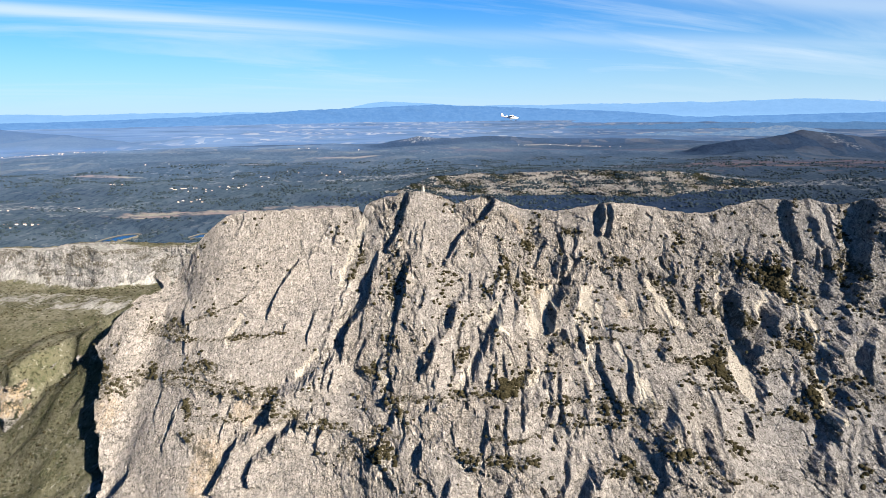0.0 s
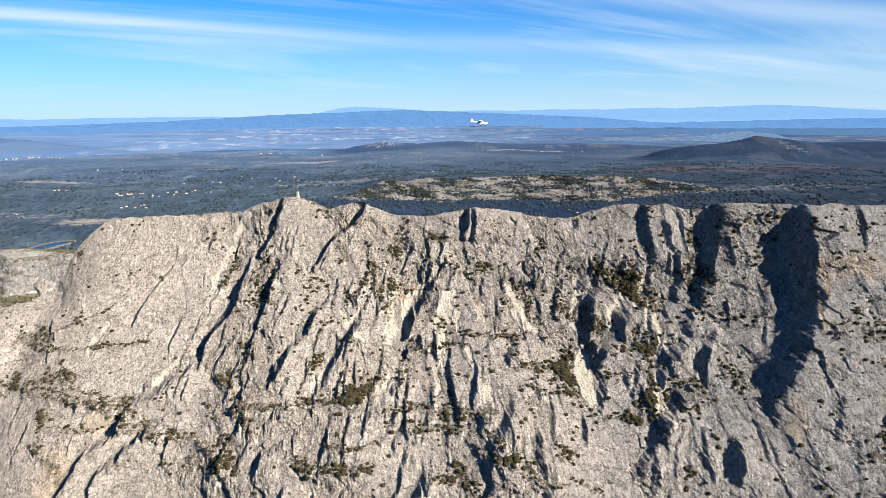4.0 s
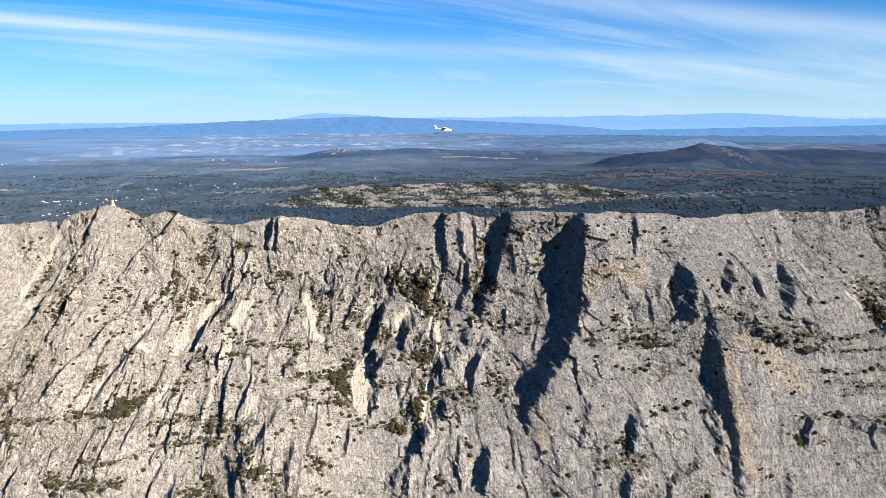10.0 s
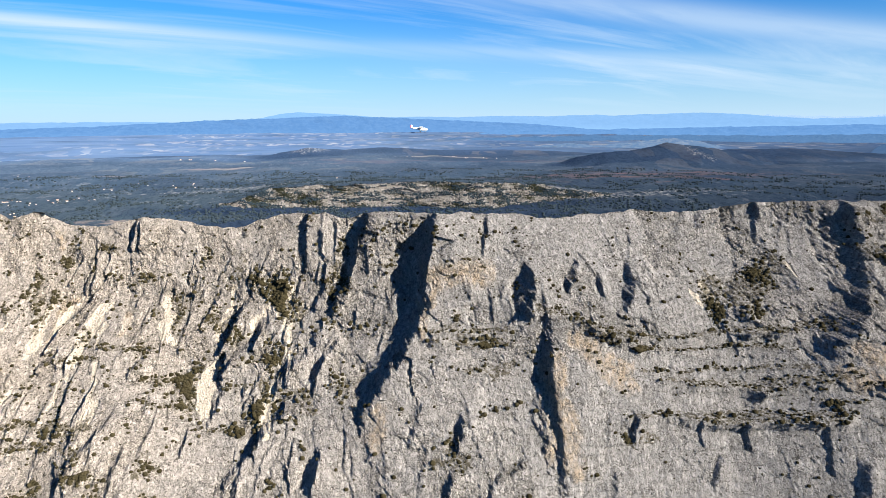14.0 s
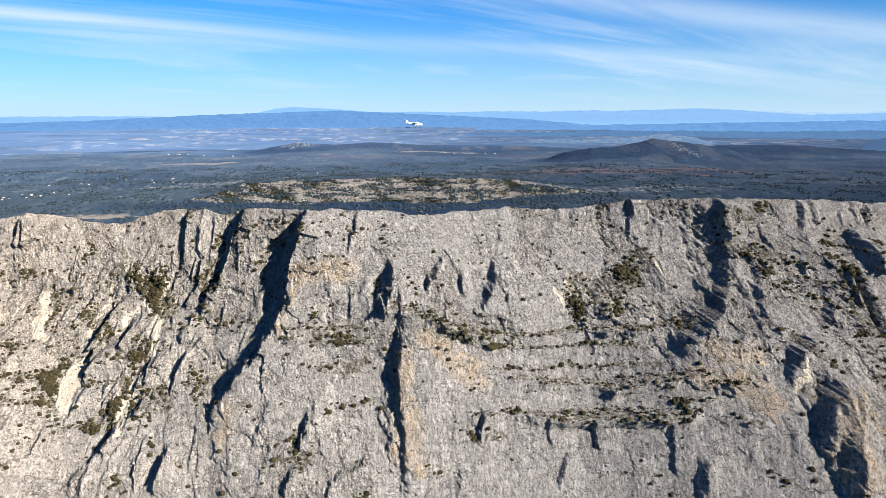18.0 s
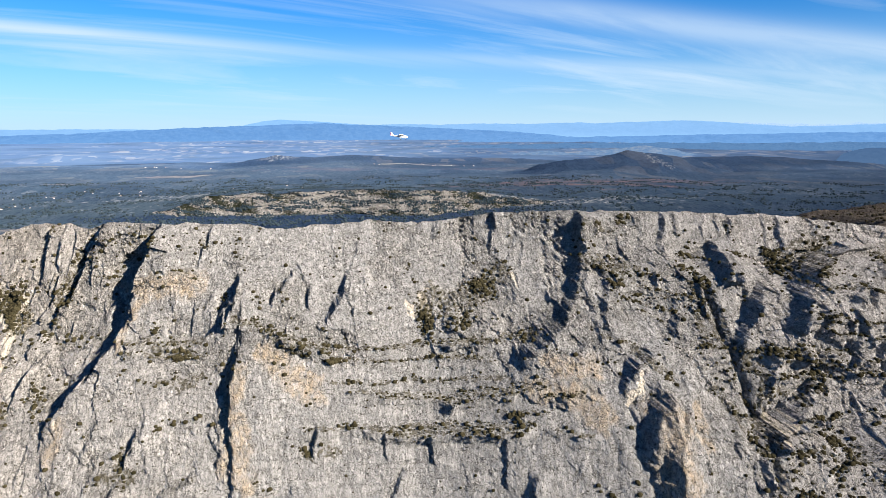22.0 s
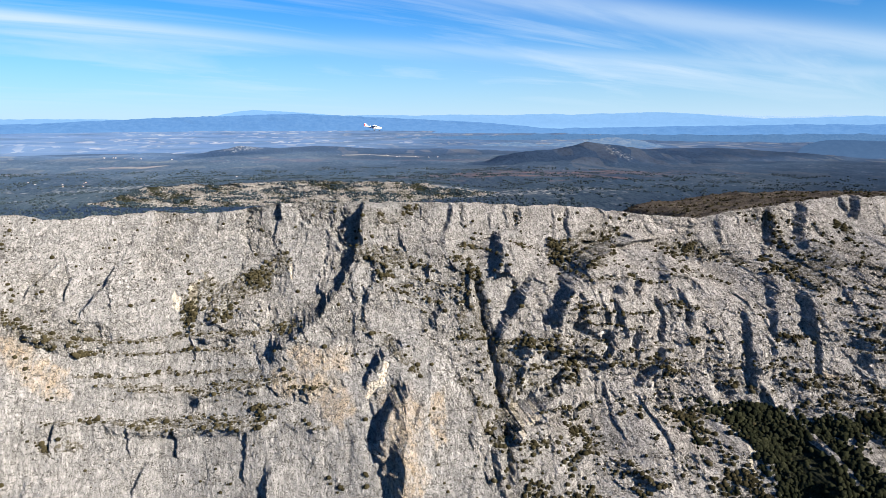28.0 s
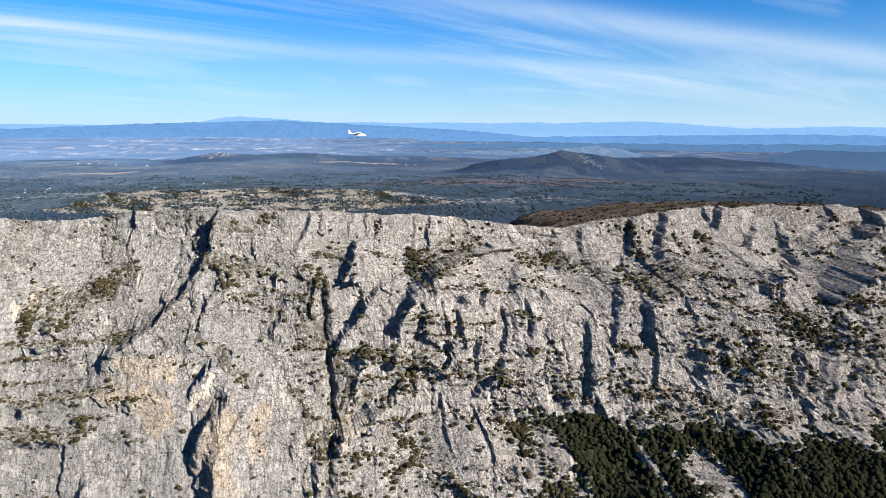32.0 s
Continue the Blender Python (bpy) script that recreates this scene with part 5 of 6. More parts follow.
beds_here = np.clip(0.35 + 0.9 * smooth(92, 110, GX) * (1 - smooth(66, 70, GZ)), 0, 1) * (0.4 + 0.6 * smooth(-0.2, 0.3, layered(GX * 0.2, GZ * 0.3, 2, 66)))
push += beds_here * (0.42 + 0.40 * smooth(155, 170, GX)) * ((1 - step) ** 1.5 - 0.4) * (0.3 + 0.7 * rough)
veg = np.maximum(veg, (0.30 + 0.35 * smooth(155, 170, GX)) * beds_here * (step < 0.16))
# thin scrub where the face is gentle or high
veg = np.maximum(veg, 0.30 * smooth(0.0, 0.6, layered(GX * 0.09, GZ * 0.13, 4, 81)))
# where the pines stand: below the benches in the east
wood = smooth(183, 192, GX) * (1 - smooth(50.5, 51.8, GZ + 0.6 * layered(GX * 0.15, GZ * 0.15, 3, 400) + 0.05 * (GX - 200) * (GX < 200)))
wood = wood * smooth(-0.35, -0.1, layered(GX * 0.12, GZ * 0.3, 3, 410) + 0.75)
for bare, wide in (([(199.5, 51), (199.5, 45)], 0.35), ([(214, 51), (215, 50)], 0.4), ([(205.5, 47)], 3.2), ([(188, 47.5)], 3.5)):
    wood = wood * smooth(wide * 0.7, wide * 1.2, away(bare, warp_x, warp_z))
veg = np.maximum(veg, wood)
veg = np.maximum(veg, 0.75 * smooth(158, 164, GX) * (1 - smooth(190, 198, GX)) * (1 - smooth(48, 52, GZ)) * smooth(-0.2, 0.2, layered(GX * 0.2, GZ * 0.3, 3, 415)))
fade = np.clip((crest_z[:, None] - GZ) / 0.9, 0, 1) ** 0.6
FY = crest_y[:, None] - OUT - push * (0.25 + 0.75 * fade)
# a lower spur stands out at the western end, where the rock breaks off
FY = FY - 13 * smooth(-42, -67, GX) * (1 - smooth(49, 53, GZ))
end_x = np.interp(GZ, [20, 28, 34, 40, 43, 48, 52, 58], [-55, -57, -60, -64, -68, -63, -58, -70]) + 0.8 * layered(GX * 0.02, GZ * 0.25, 3, 660) + 1.6 * facets(GX * 0.01, GZ * 0.3, 661)
beyond = np.maximum(end_x - GX, 0)
edge_i = np.clip(((end_x - X0) / STEP).astype(int), 0, len(gx) - 1)
FY = np.where(beyond > 0, np.take_along_axis(FY, edge_i, 0) + 0.6 * beyond, FY)
GX = np.maximum(GX, end_x)
GZ = np.maximum(GZ - 1.6 * beyond, 5.0)
GZ[:, -1], FY[:, -1] = 4.0, FY[:, -1] - 22.0      # the foot runs out below the plain

ridge = tagged(new("mountain_ridge"), "long pale grey limestone mountain ridge with steep fluted cliffs", "mountain", kind="structure")
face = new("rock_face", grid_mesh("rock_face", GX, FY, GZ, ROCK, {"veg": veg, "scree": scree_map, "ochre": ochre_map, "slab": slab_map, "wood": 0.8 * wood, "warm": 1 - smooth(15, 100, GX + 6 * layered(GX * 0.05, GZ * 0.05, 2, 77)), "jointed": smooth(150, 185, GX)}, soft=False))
face.parent = ridge

# the back of the ridge: steep in the west, a stony plateau in the east
bx = gx[::4]
back = np.concatenate([np.linspace(0, 30, 60), np.linspace(31.5, 130, 50)])
BX = np.repeat(bx[:, None], len(back), 1)
BD = np.repeat(back[None], len(bx), 0)
flat = smooth(178, 204, bx)[:, None]
slope = np.where(BD < 34, 0.10, 0.0) * BD + np.where(BD >= 34, 3.4 + 0.62 * (BD - 34), 0)
by = (crest_y[:, None] - push[:, :1] * 0.25)[::4]
BY = by + BD
BZ = crest_z[::4][:, None] - (flat * slope + (1 - flat) * 0.78 * BD)
BZ = BZ + smooth(0, 3, BD) * (0.35 * layered(BX * 0.2, BY * 0.2, 4, 91) + 0.10 * layered(BX * 1.3, BY * 1.3, 3, 95))
BZ[:, 0] -= 0.03
BZ = BZ - 2.2 * np.maximum(-56 - BX, 0)
top = new("plateau", grid_mesh("plateau", BX[:, ::-1], BY[:, ::-1], BZ[:, ::-1], MOOR, {"stony": 0.9 - 0.3 * flat + 0 * BX, "red": 0 * BX, "heath": flat * smooth(1, 5, BD)}))
top.parent = ridge
tagged(top, "stony brown heath on top of the ridge")

# ---- slopes west of the ridge, with a white rock band ----
wx, wy = np.arange(-330.0, 10.0, 0.95), np.arange(58.0, 345.0, 0.8)
WX, WY = np.meshgrid(wx, wy, indexing="ij")
WZ = 25.0 + 4.0 * smooth(120, 215, WY) + 2.2 * layered(WX * 0.02, WY * 0.03, 4, 110) + 0.5 * layered(WX * 0.25, WY * 0.25, 4, 115)
front = 238 + 6 * layered(WX * 0.03, WX * 0 + 1, 3, 120)
band = np.clip((WY - front) / 9.0, 0, 1) * (1 - smooth(-58, -40, WX))
WZ += band * (10.8 + 0.02 * (WX + 115) + 0.6 * layered(WX * 0.06, WY * 0.03, 3, 126)) + 1.0 * band * (1 - band) * 4 * facets(WX * 0.25, WY * 0.10, 127) + 2.2 * band * (1 - band) * facets(WX * 0.7, WY * 0.15, 137)
WZ -= 16 * smooth(252, 320, WY)
WZ -= 6 * smooth(-255, -330, WX)
# slanting slabs below the band
slabs = smooth(185, 205, WY) * (1 - smooth(222, 236, WY)) * smooth(-0.2, 0.2, layered(WX * 0.03, WY * 0.03, 2, 128))
WZ += 1.2 * slabs * facets((WX + 0.7 * WY) * 0.16, (WY - 0.7 * WX) * 0.08, 600)
# a scarp of reddish cliffs where the slope breaks off to the south
edge = 145.5 + 0.30 * (WX + 85) + 6 * layered(WX * 0.07, WX * 0 + 2, 3, 129)
scarp = np.clip((WY - edge) / 4.5, 0, 1)
reach = smooth(-125, -100, WX) * (1 - smooth(-52, -40, WX))
WZ += 4.5 * (scarp - 1) * reach + 2.4 * reach * scarp * (1 - scarp) * 4 * facets(WX * 0.22, WY * 0.22, 610) + 0.8 * reach * facets(WX * 0.5, WY * 0.5, 620) * np.exp(-((WY - edge) / 7) ** 2)
WZ -= 5 * smooth(110, 62, WY)
saddle = 49.0 - 0.40 * np.hypot(WX + 58, np.where(WY < 152, 1.75, 1.0) * (WY - 152)) + 1.4 * layered(WX * 0.08, WY * 0.08, 3, 141) + 0.8 * facets(WX * 0.2, WY * 0.2, 142)
saddle -= 12 * (1 - np.clip((WY - edge) / 3.0, 0, 1)) * smooth(-58, -100, WX)
WZ = np.maximum(WZ, saddle)
lip = reach * np.exp(-(((WY - edge) / np.where(WY > edge, 9.0, 5.0)) ** 2))
stony = np.clip(0.22 + 0.95 * np.minimum(band * 4, 1) * (1 - smooth(250, 262, WY)) + 0.18 * slabs + 0.25 * layered(WX * 0.03, WY * 0.06, 3, 131), 0, 1)
WZ -= 30 * np.maximum(smooth(66, 58, WY), np.maximum(smooth(-322, -330, WX), smooth(338, 345, WY)))
west_slope = new("west_slope", grid_mesh("west_slope", WX, WY, WZ, MOOR, {"stony": stony, "red": np.clip(lip * 1.3, 0, 1), "heath": 0 * WX}))
tagged(west_slope, "olive-green stony slope with a grey rock band and reddish cliffs", "slope", kind="structure")

# ---- the plain, to the horizon ----
CENTRE = (80.0, -7.0)
azimuth = np.concatenate([np.arange(-50, 54, 0.17), np.arange(54, 310, 4.0)])
rings = np.concatenate([[0.05, 20, 60, 110, 160, 210, 260], np.geomspace(300, 1500, 210), np.geomspace(1515, 4860, 90)])
AZ, RR = np.meshgrid(np.radians(azimuth), rings, indexing="ij")
PX, PY = CENTRE[0] + RR * np.sin(AZ), CENTRE[1] + RR * np.cos(AZ)
PLAIN = [(0, 12), (350, 14), (400, 17), (480, 21), (560, 24), (720, 25), (950, 21), (1150, 17), (1500, 11), (1750, -6), (2200, 0), (2700, 8), (3300, 18), (3600, 8), (4900, -22)]
PZ = np.interp(RR, [p[0] for p in PLAIN], [p[1] for p in PLAIN])
PZ = PZ + smooth(430, 700, RR) * (1 - smooth(1500, 1900, RR)) * 5.0 * layered(PX * 0.0042, PY * 0.0055, 4, 140)
PZ = PZ + (1 - smooth(1500, 1700, RR)) * 0.5 * layered(PX * 0.05, PY * 0.05, 3, 145) + smooth(1900, 2300, RR) * 3.0 * layered(PX * 0.002, PY * 0.003, 4, 147)
BAND_TOP = [(-50, 21), (-20, 27), (5, 34), (40, 36.5), (90, 37), (130, 38.5), (190, 37), (225, 33), (255, 29), (310, 22)]
band_top = table(BAND_TOP, PX)
band_line = 512 + 6 * np.sin(PX * 0.028) + 5 * np.sin(PX * 0.061 + 1)
lift = (band_top - PZ) * smooth(28, 44, PY - band_line) * (1 - smooth(54, 210, PY - band_line)) * smooth(-55, -20, PX) * (1 - smooth(270, 310, PX))
PZ = PZ + np.maximum(lift, 0) * (RR < 900) * 0.93
LAKES = [(-177, 388, 9, 16, 17.6), (-130, 391, 8, 9, 17.9)]
for cx, cy, rx, ry, level in LAKES:
    close = 1 - smooth(1.0, 1.9, np.hypot((PX - cx) / rx, (PY - cy) / ry))
    PZ = PZ + close * (level - 0.7 - PZ)


def hill(cx, cy, rx, ry, high, power=1.6, seed=0):
    """A hill of the plain."""
    global PZ
    q = np.hypot((PX - cx) / rx, (PY - cy) / ry) * (1 + 0.18 * layered(PX * 3 / rx, PY * 3 / ry, 3, seed))
    PZ = PZ + high * np.clip(1 - q, 0, 1) ** power


hill(540, 985, 175, 130, 33, 1.25, 150)
hill(660, 1010, 160, 110, 8, 1.3, 151)
hill(435, 990, 90, 90, 8, 1.4, 152)
hill(860, 1180, 330, 130, 16, 1.2, 153)
hill(-20, 1420, 130, 80, 15, 1.4, 154)
hill(140, 1480, 420, 90, 12, 1.2, 155)
hill(420, 1390, 300, 110, 8, 1.2, 156)
hill(-480, 1560, 420, 110, 9, 1.2, 157)
hill(-620, 900, 200, 100, 5, 1.2, 158)
for cx, cy, rx, ry, high in ((-930, 1800, 260, 120, 30), (-1250, 2000, 380, 150, 42), (-640, 1980, 180, 90, 12)):
    hill(cx, cy, rx, ry, high, 1.2, int(-cx))


def blob(cx, cy, rx, ry, seed, rag=0.35):
    q = np.hypot((PX - cx) / rx, (PY - cy) / ry) + rag * layered(PX * 2.5 / rx, PY * 2.5 / ry, 4, seed)
    return 1 - smooth(0.8, 1.05, q)


field = np.zeros_like(PX)
for cx, cy, rx, ry in ((-182, 448, 26, 12), (-140, 455, 40, 9), (-85, 470, 30, 8), (-760, 1180, 160, 26), (-330, 700, 40, 9), (-120, 1000, 60, 14), (-210, 820, 30, 8), (-480, 760, 50, 8), (250, 1290, 80, 12)):
    field = np.maximum(field, blob(cx, cy, rx, ry, int(abs(cx))))
red = np.maximum(blob(345, 700, 150, 60, 171, 0.6), blob(470, 760, 120, 40, 172, 0.6))
red = np.maximum(red, 0.6 * blob(200, 1120, 220, 60, 173, 0.6))
rocky = np.maximum(0.8 * blob(566, 930, 10, 45, 174, 0.5), np.maximum(blob(-17, 1415, 40, 24, 175), 0.9 * blob(20, 640, 120, 35, 176, 0.5)))
rocky = np.maximum(rocky, 0.9 * blob(290, 540, 110, 22, 177, 0.5))
rocky = np.maximum(rocky, 0.6 * blob(-260, 480, 60, 14, 178, 0.5))
dense = np.clip(0.05 + 0.42 * smooth(50, 420, PX) + 0.5 * layered(PX * 0.006, PY * 0.006, 3, 185), 0, 0.65)
for cx, cy, rx, ry in ((540, 985, 190, 140), (660, 1010, 170, 120), (435, 990, 100, 100), (860, 1180, 340, 140), (-20, 1420, 140, 90), (140, 1480, 430, 100), (420, 1390, 310, 120), (-480, 1560, 430, 120), (100, 506, 215, 30), (120, 430, 210, 80)):
    dense = np.maximum(dense, 0.95 - 0.95 * smooth(0.6, 1.1, np.hypot((PX - cx) / rx, (PY - cy) / ry)))
for cx, cy, rx, ry in ((-930, 1800, 270, 130), (-1250, 2000, 390, 160)):
    dense = np.maximum(dense, 0.6 - 0.6 * smooth(0.6, 1.1, np.hypot((PX - cx) / rx, (PY - cy) / ry)))
# share of painted haze: grows with distance, fullest in the far valley
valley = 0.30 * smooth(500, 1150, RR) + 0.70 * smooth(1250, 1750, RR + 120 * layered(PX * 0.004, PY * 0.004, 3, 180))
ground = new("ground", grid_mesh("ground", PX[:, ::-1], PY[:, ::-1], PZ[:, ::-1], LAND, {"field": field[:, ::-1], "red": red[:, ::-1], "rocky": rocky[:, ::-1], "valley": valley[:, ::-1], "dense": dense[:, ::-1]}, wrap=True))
tagged(ground, "wide wooded plain with pale fields, painted hazy blue in the distance", "ground", kind="structure")


def ground_z(x, y):
    """Height of the plain at a place."""
    r, a = math.hypot(x - CENTRE[0], y - CENTRE[1]), math.degrees(math.atan2(x - CENTRE[0], y - CENTRE[1]))
    return float(PZ[np.abs(azimuth - a).argmin(), np.abs(rings - r).argmin()])


# ---- pale cliff band in the plain behind the ridge ----
def plain_line(x):
    return 512 + 6 * np.sin(x * 0.028) + 5 * np.sin(x * 0.061 + 1)


BAND_WOODS = []


def cliff_band(name, label, x0, x1, lines, foot, seed, line_at=plain_line, step=0.55, deep=15.0, relief_=1.0, wooded=0.47, ochre_=0.35, warm=0.25, fine=False):
    cx = np.arange(x0, x1, step)
    rows = np.linspace(0, 1, 80 if fine else 46)
    CX, V = np.repeat(cx[:, None], len(rows), 1), np.repeat(rows[None], len(cx), 0)
    top_z = table(lines, cx) + 1.3 * layered(cx * 0.06, cx * 0, 4, seed) + 0.4 * layered(cx * 0.4, cx * 0 + 2, 2, seed + 3)
    line = line_at(cx)
    tall = table(lines, cx) - foot
    CZ = top_z[:, None] - V * tall[:, None]
    stepped = V + 0.05 * np.sin(V * 19 + 1.3 * layered(CX * 0.05, V * 2, 2, seed + 5))
    out = stepped * deep * (1 + 0.2 * layered(CX * 0.03, V, 2, seed + 7))
    if fine:
        tiers = V * 6 + 0.9 * layered(CX * 0.025, V * 3, 3, seed + 6)
        out = deep * (V + 0.55 * (smooth(0.0, 0.45, tiers - np.floor(tiers)) - (tiers - np.floor(tiers))) / 6)
        out = out + 3.2 * facets(CX * 0.07, V * 5, seed + 40) + 2.2 * facets(CX * 0.22, V * 11, seed + 41) + 1.2 * facets(CX * 0.6, V * 22, seed + 42) + 0.5 * layered(CX * 1.2, V * 40, 2, seed + 17)
    else:
        f = 1 / relief_**0.8
        out = out + relief_ * (5.0 * (ridged(CX * 0.045 * f, CZ * 0.03 * f, 3, seed + 9) - 0.7) + 2.5 * facets(CX * 0.09 * f, CZ * 0.12 * f, seed + 40))
        out = out + relief_ * (1.2 * (ridged(CX * 0.22 * f, CZ * 0.2 * f, 3, seed + 13) - 0.7) + 1.1 * facets(CX * 0.3 * f, CZ * 0.3 * f, seed + 45) + 0.4 * layered(CX * 0.9 * f, CZ * 0.9 * f, 2, seed + 17))
    CY = line[:, None] + 0.8 * deep - out
    green = (0.5 if fine else 1.0) * np.clip(0.45 + 1.1 * smooth(-0.15, 0.3, layered(CX * 0.07, CZ * 0.25, 4, seed + 21)) + 0.5 * smooth(0.75, 1.0, V), 0, 1)
    ob = new(name, grid_mesh(name, CX, CY, CZ, ROCK, soft=False, layers={"veg": green, "scree": 0 * CX, "ochre": ochre_ * smooth(0.1, 0.5, layered(CX * 0.05, CZ * 0.1, 3, seed + 25)), "slab": 0 * CX, "warm": warm + 0 * CX, "jointed": (0.6 if fine else 0.15) + 0 * CX, "wood": np.clip(wooded - 0.45 * layered(CX * 0.05, CZ * 0.10 + CX * 0.02, 4, seed + 60) + 0.35 * smooth(0.7, 1, V), 0, 1)}))
    if fine:
        shade = smooth(0.0, 0.25, layered(CX * 0.05 + CZ * 0.08, CZ * 0.35, 4, seed + 60) - 0.02) + 0.03 + 0.8 * smooth(0.86, 1.0, V)
        BAND_WOODS.append((CX, CY, CZ, shade))
    return tagged(ob, label, "cliff", kind="structure")


cliff_band("cliff_band", "broken pale limestone cliff band above dark woods", -52, 305, BAND_TOP, 17.5, 200, deep=40.0, wooded=0.40, ochre_=0.03, warm=0.0, step=0.7, fine=True)


def west_line(x):
    return 240 + 6 * layered(x * 0.03, x * 0 + 1, 3, 120)


def scarp_line(x):
    return 145 + 0.30 * (x + 85) + 6 * layered(x * 0.07, x * 0 + 2, 3, 129)


cliff_band("rock_band", "grey fluted limestone band across the western slope", -205, -62, [(-205, 38), (-152, 40.5), (-120, 41.5), (-87, 40.5), (-62, 39)], 27, 220, west_line, 0.3, 6.0, 0.25, -0.1, 0.0, 0.0)
cliff_band("red_cliffs", "low cliffs of reddish and cream limestone on the slope", -112, -62, [(-112, 28), (-98, 31), (-85, 33.5), (-72, 36), (-60, 38)], 20.5, 230, scarp_line, 0.25, 3.5, 0.5, 0.14, 1.8, 0.2)

# ---- far ranges, their haze painted in as a blue glow ----


def far_range(name, label, radius, skyline, mat, foot, seed, rag=0.03, thick=160):
    """A far range from (azimuth, elevation) of its skyline, in degrees seen from the middle of the flight."""
    az = np.arange(skyline[0][0], skyline[-1][0], 0.09)
    elev = table(skyline, az) + rag * layered(az * 0.7, az * 0, 4, seed)
    ends = np.minimum(smooth(skyline[0][0], skyline[0][0] + 1.5, az), 1 - smooth(skyline[-1][0] - 1.5, skyline[-1][0], az))
    crest = 89.5 + radius * np.tan(np.radians(elev))
    rows = np.linspace(0, 1, 26)
    A, V = np.repeat(np.radians(az)[:, None], len(rows), 1), np.repeat(rows[None], len(az), 0)
    H = foot + (crest - foot)[:, None] * np.sin(np.clip(V / 0.75, 0, 1) * np.pi / 2) * (ends[:, None] * 0.999 + 0.001)
    H = np.where(V > 0.75, H - (V - 0.75) * 4 * (H - foot) * 0.6, H)
    H = H + 0.10 * (H - foot) * ridged(np.degrees(A) * 1.1 + V * 1.5, V * 2, 3, seed + 4) * (1 - np.abs(V / 0.75 - 1)) * (1 - V) * 0.6
    R = radius - thick * (0.75 - V) + thick * 0.25 * layered(np.degrees(A) * 0.6, V * 3, 3, seed + 6) * (1 - np.abs(V - 0.75))
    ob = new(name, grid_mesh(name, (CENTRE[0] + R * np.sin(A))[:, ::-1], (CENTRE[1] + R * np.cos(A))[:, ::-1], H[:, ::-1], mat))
    return tagged(ob, label, "mountains", kind="structure")


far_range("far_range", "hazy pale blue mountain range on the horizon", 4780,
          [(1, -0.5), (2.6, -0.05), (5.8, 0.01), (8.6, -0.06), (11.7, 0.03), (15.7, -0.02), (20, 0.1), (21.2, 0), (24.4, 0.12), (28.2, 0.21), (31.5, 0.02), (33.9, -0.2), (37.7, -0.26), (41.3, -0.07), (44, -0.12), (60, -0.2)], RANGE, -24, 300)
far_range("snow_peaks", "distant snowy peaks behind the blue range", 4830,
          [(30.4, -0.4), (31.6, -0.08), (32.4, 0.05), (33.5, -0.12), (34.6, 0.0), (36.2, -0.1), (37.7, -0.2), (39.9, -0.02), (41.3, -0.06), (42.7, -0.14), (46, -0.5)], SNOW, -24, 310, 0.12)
far_range("far_peak", "isolated peak with a faint snow cap, pale blue with painted haze", 4760,
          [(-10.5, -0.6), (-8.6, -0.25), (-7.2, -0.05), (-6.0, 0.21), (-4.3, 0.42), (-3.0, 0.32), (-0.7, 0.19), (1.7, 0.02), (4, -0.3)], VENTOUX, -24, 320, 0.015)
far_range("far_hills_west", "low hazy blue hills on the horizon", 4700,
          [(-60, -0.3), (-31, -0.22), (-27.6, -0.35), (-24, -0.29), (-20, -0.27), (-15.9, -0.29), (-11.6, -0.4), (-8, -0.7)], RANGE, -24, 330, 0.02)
far_range("wooded_range", "long wooded range beyond the valley, blue with painted haze", 3500,
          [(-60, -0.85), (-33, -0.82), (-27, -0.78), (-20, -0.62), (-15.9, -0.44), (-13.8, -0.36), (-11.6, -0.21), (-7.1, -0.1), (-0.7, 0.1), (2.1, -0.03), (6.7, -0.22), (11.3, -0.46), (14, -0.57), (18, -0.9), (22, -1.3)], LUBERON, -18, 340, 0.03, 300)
far_range("blue_hills", "wooded hills beyond the valley, dark blue with painted haze", 3100,
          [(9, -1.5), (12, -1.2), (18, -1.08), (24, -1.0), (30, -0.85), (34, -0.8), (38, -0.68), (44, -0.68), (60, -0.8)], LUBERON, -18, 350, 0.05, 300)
far_range("blue_hills_near", "wooded hills across the valley, blue with painted haze", 2600,
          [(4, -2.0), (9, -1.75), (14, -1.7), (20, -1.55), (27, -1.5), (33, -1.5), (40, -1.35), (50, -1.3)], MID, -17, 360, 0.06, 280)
far_range("bluff", "hills with pale eroded flanks, blue-grey with painted haze", 2150,
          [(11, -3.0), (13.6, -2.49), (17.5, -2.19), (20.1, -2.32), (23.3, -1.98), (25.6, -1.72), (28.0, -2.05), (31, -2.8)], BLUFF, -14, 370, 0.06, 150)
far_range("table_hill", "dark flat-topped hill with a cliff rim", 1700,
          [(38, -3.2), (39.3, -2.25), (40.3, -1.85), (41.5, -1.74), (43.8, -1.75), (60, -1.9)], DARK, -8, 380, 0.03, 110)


# ---- shrubs on the rock, and the pine wood at its foot ----
def ball(subdivisions):
    bm = bmesh.new()
    bmesh.ops.create_icosphere(bm, subdivisions=subdivisions, radius=1)
    bm.verts.ensure_lookup_table()
    v = np.array([x.co[:] for x in bm.verts])
    f = np.array([[x.index for x in face.verts] for face in bm.faces])
    bm.free()
    return v, f


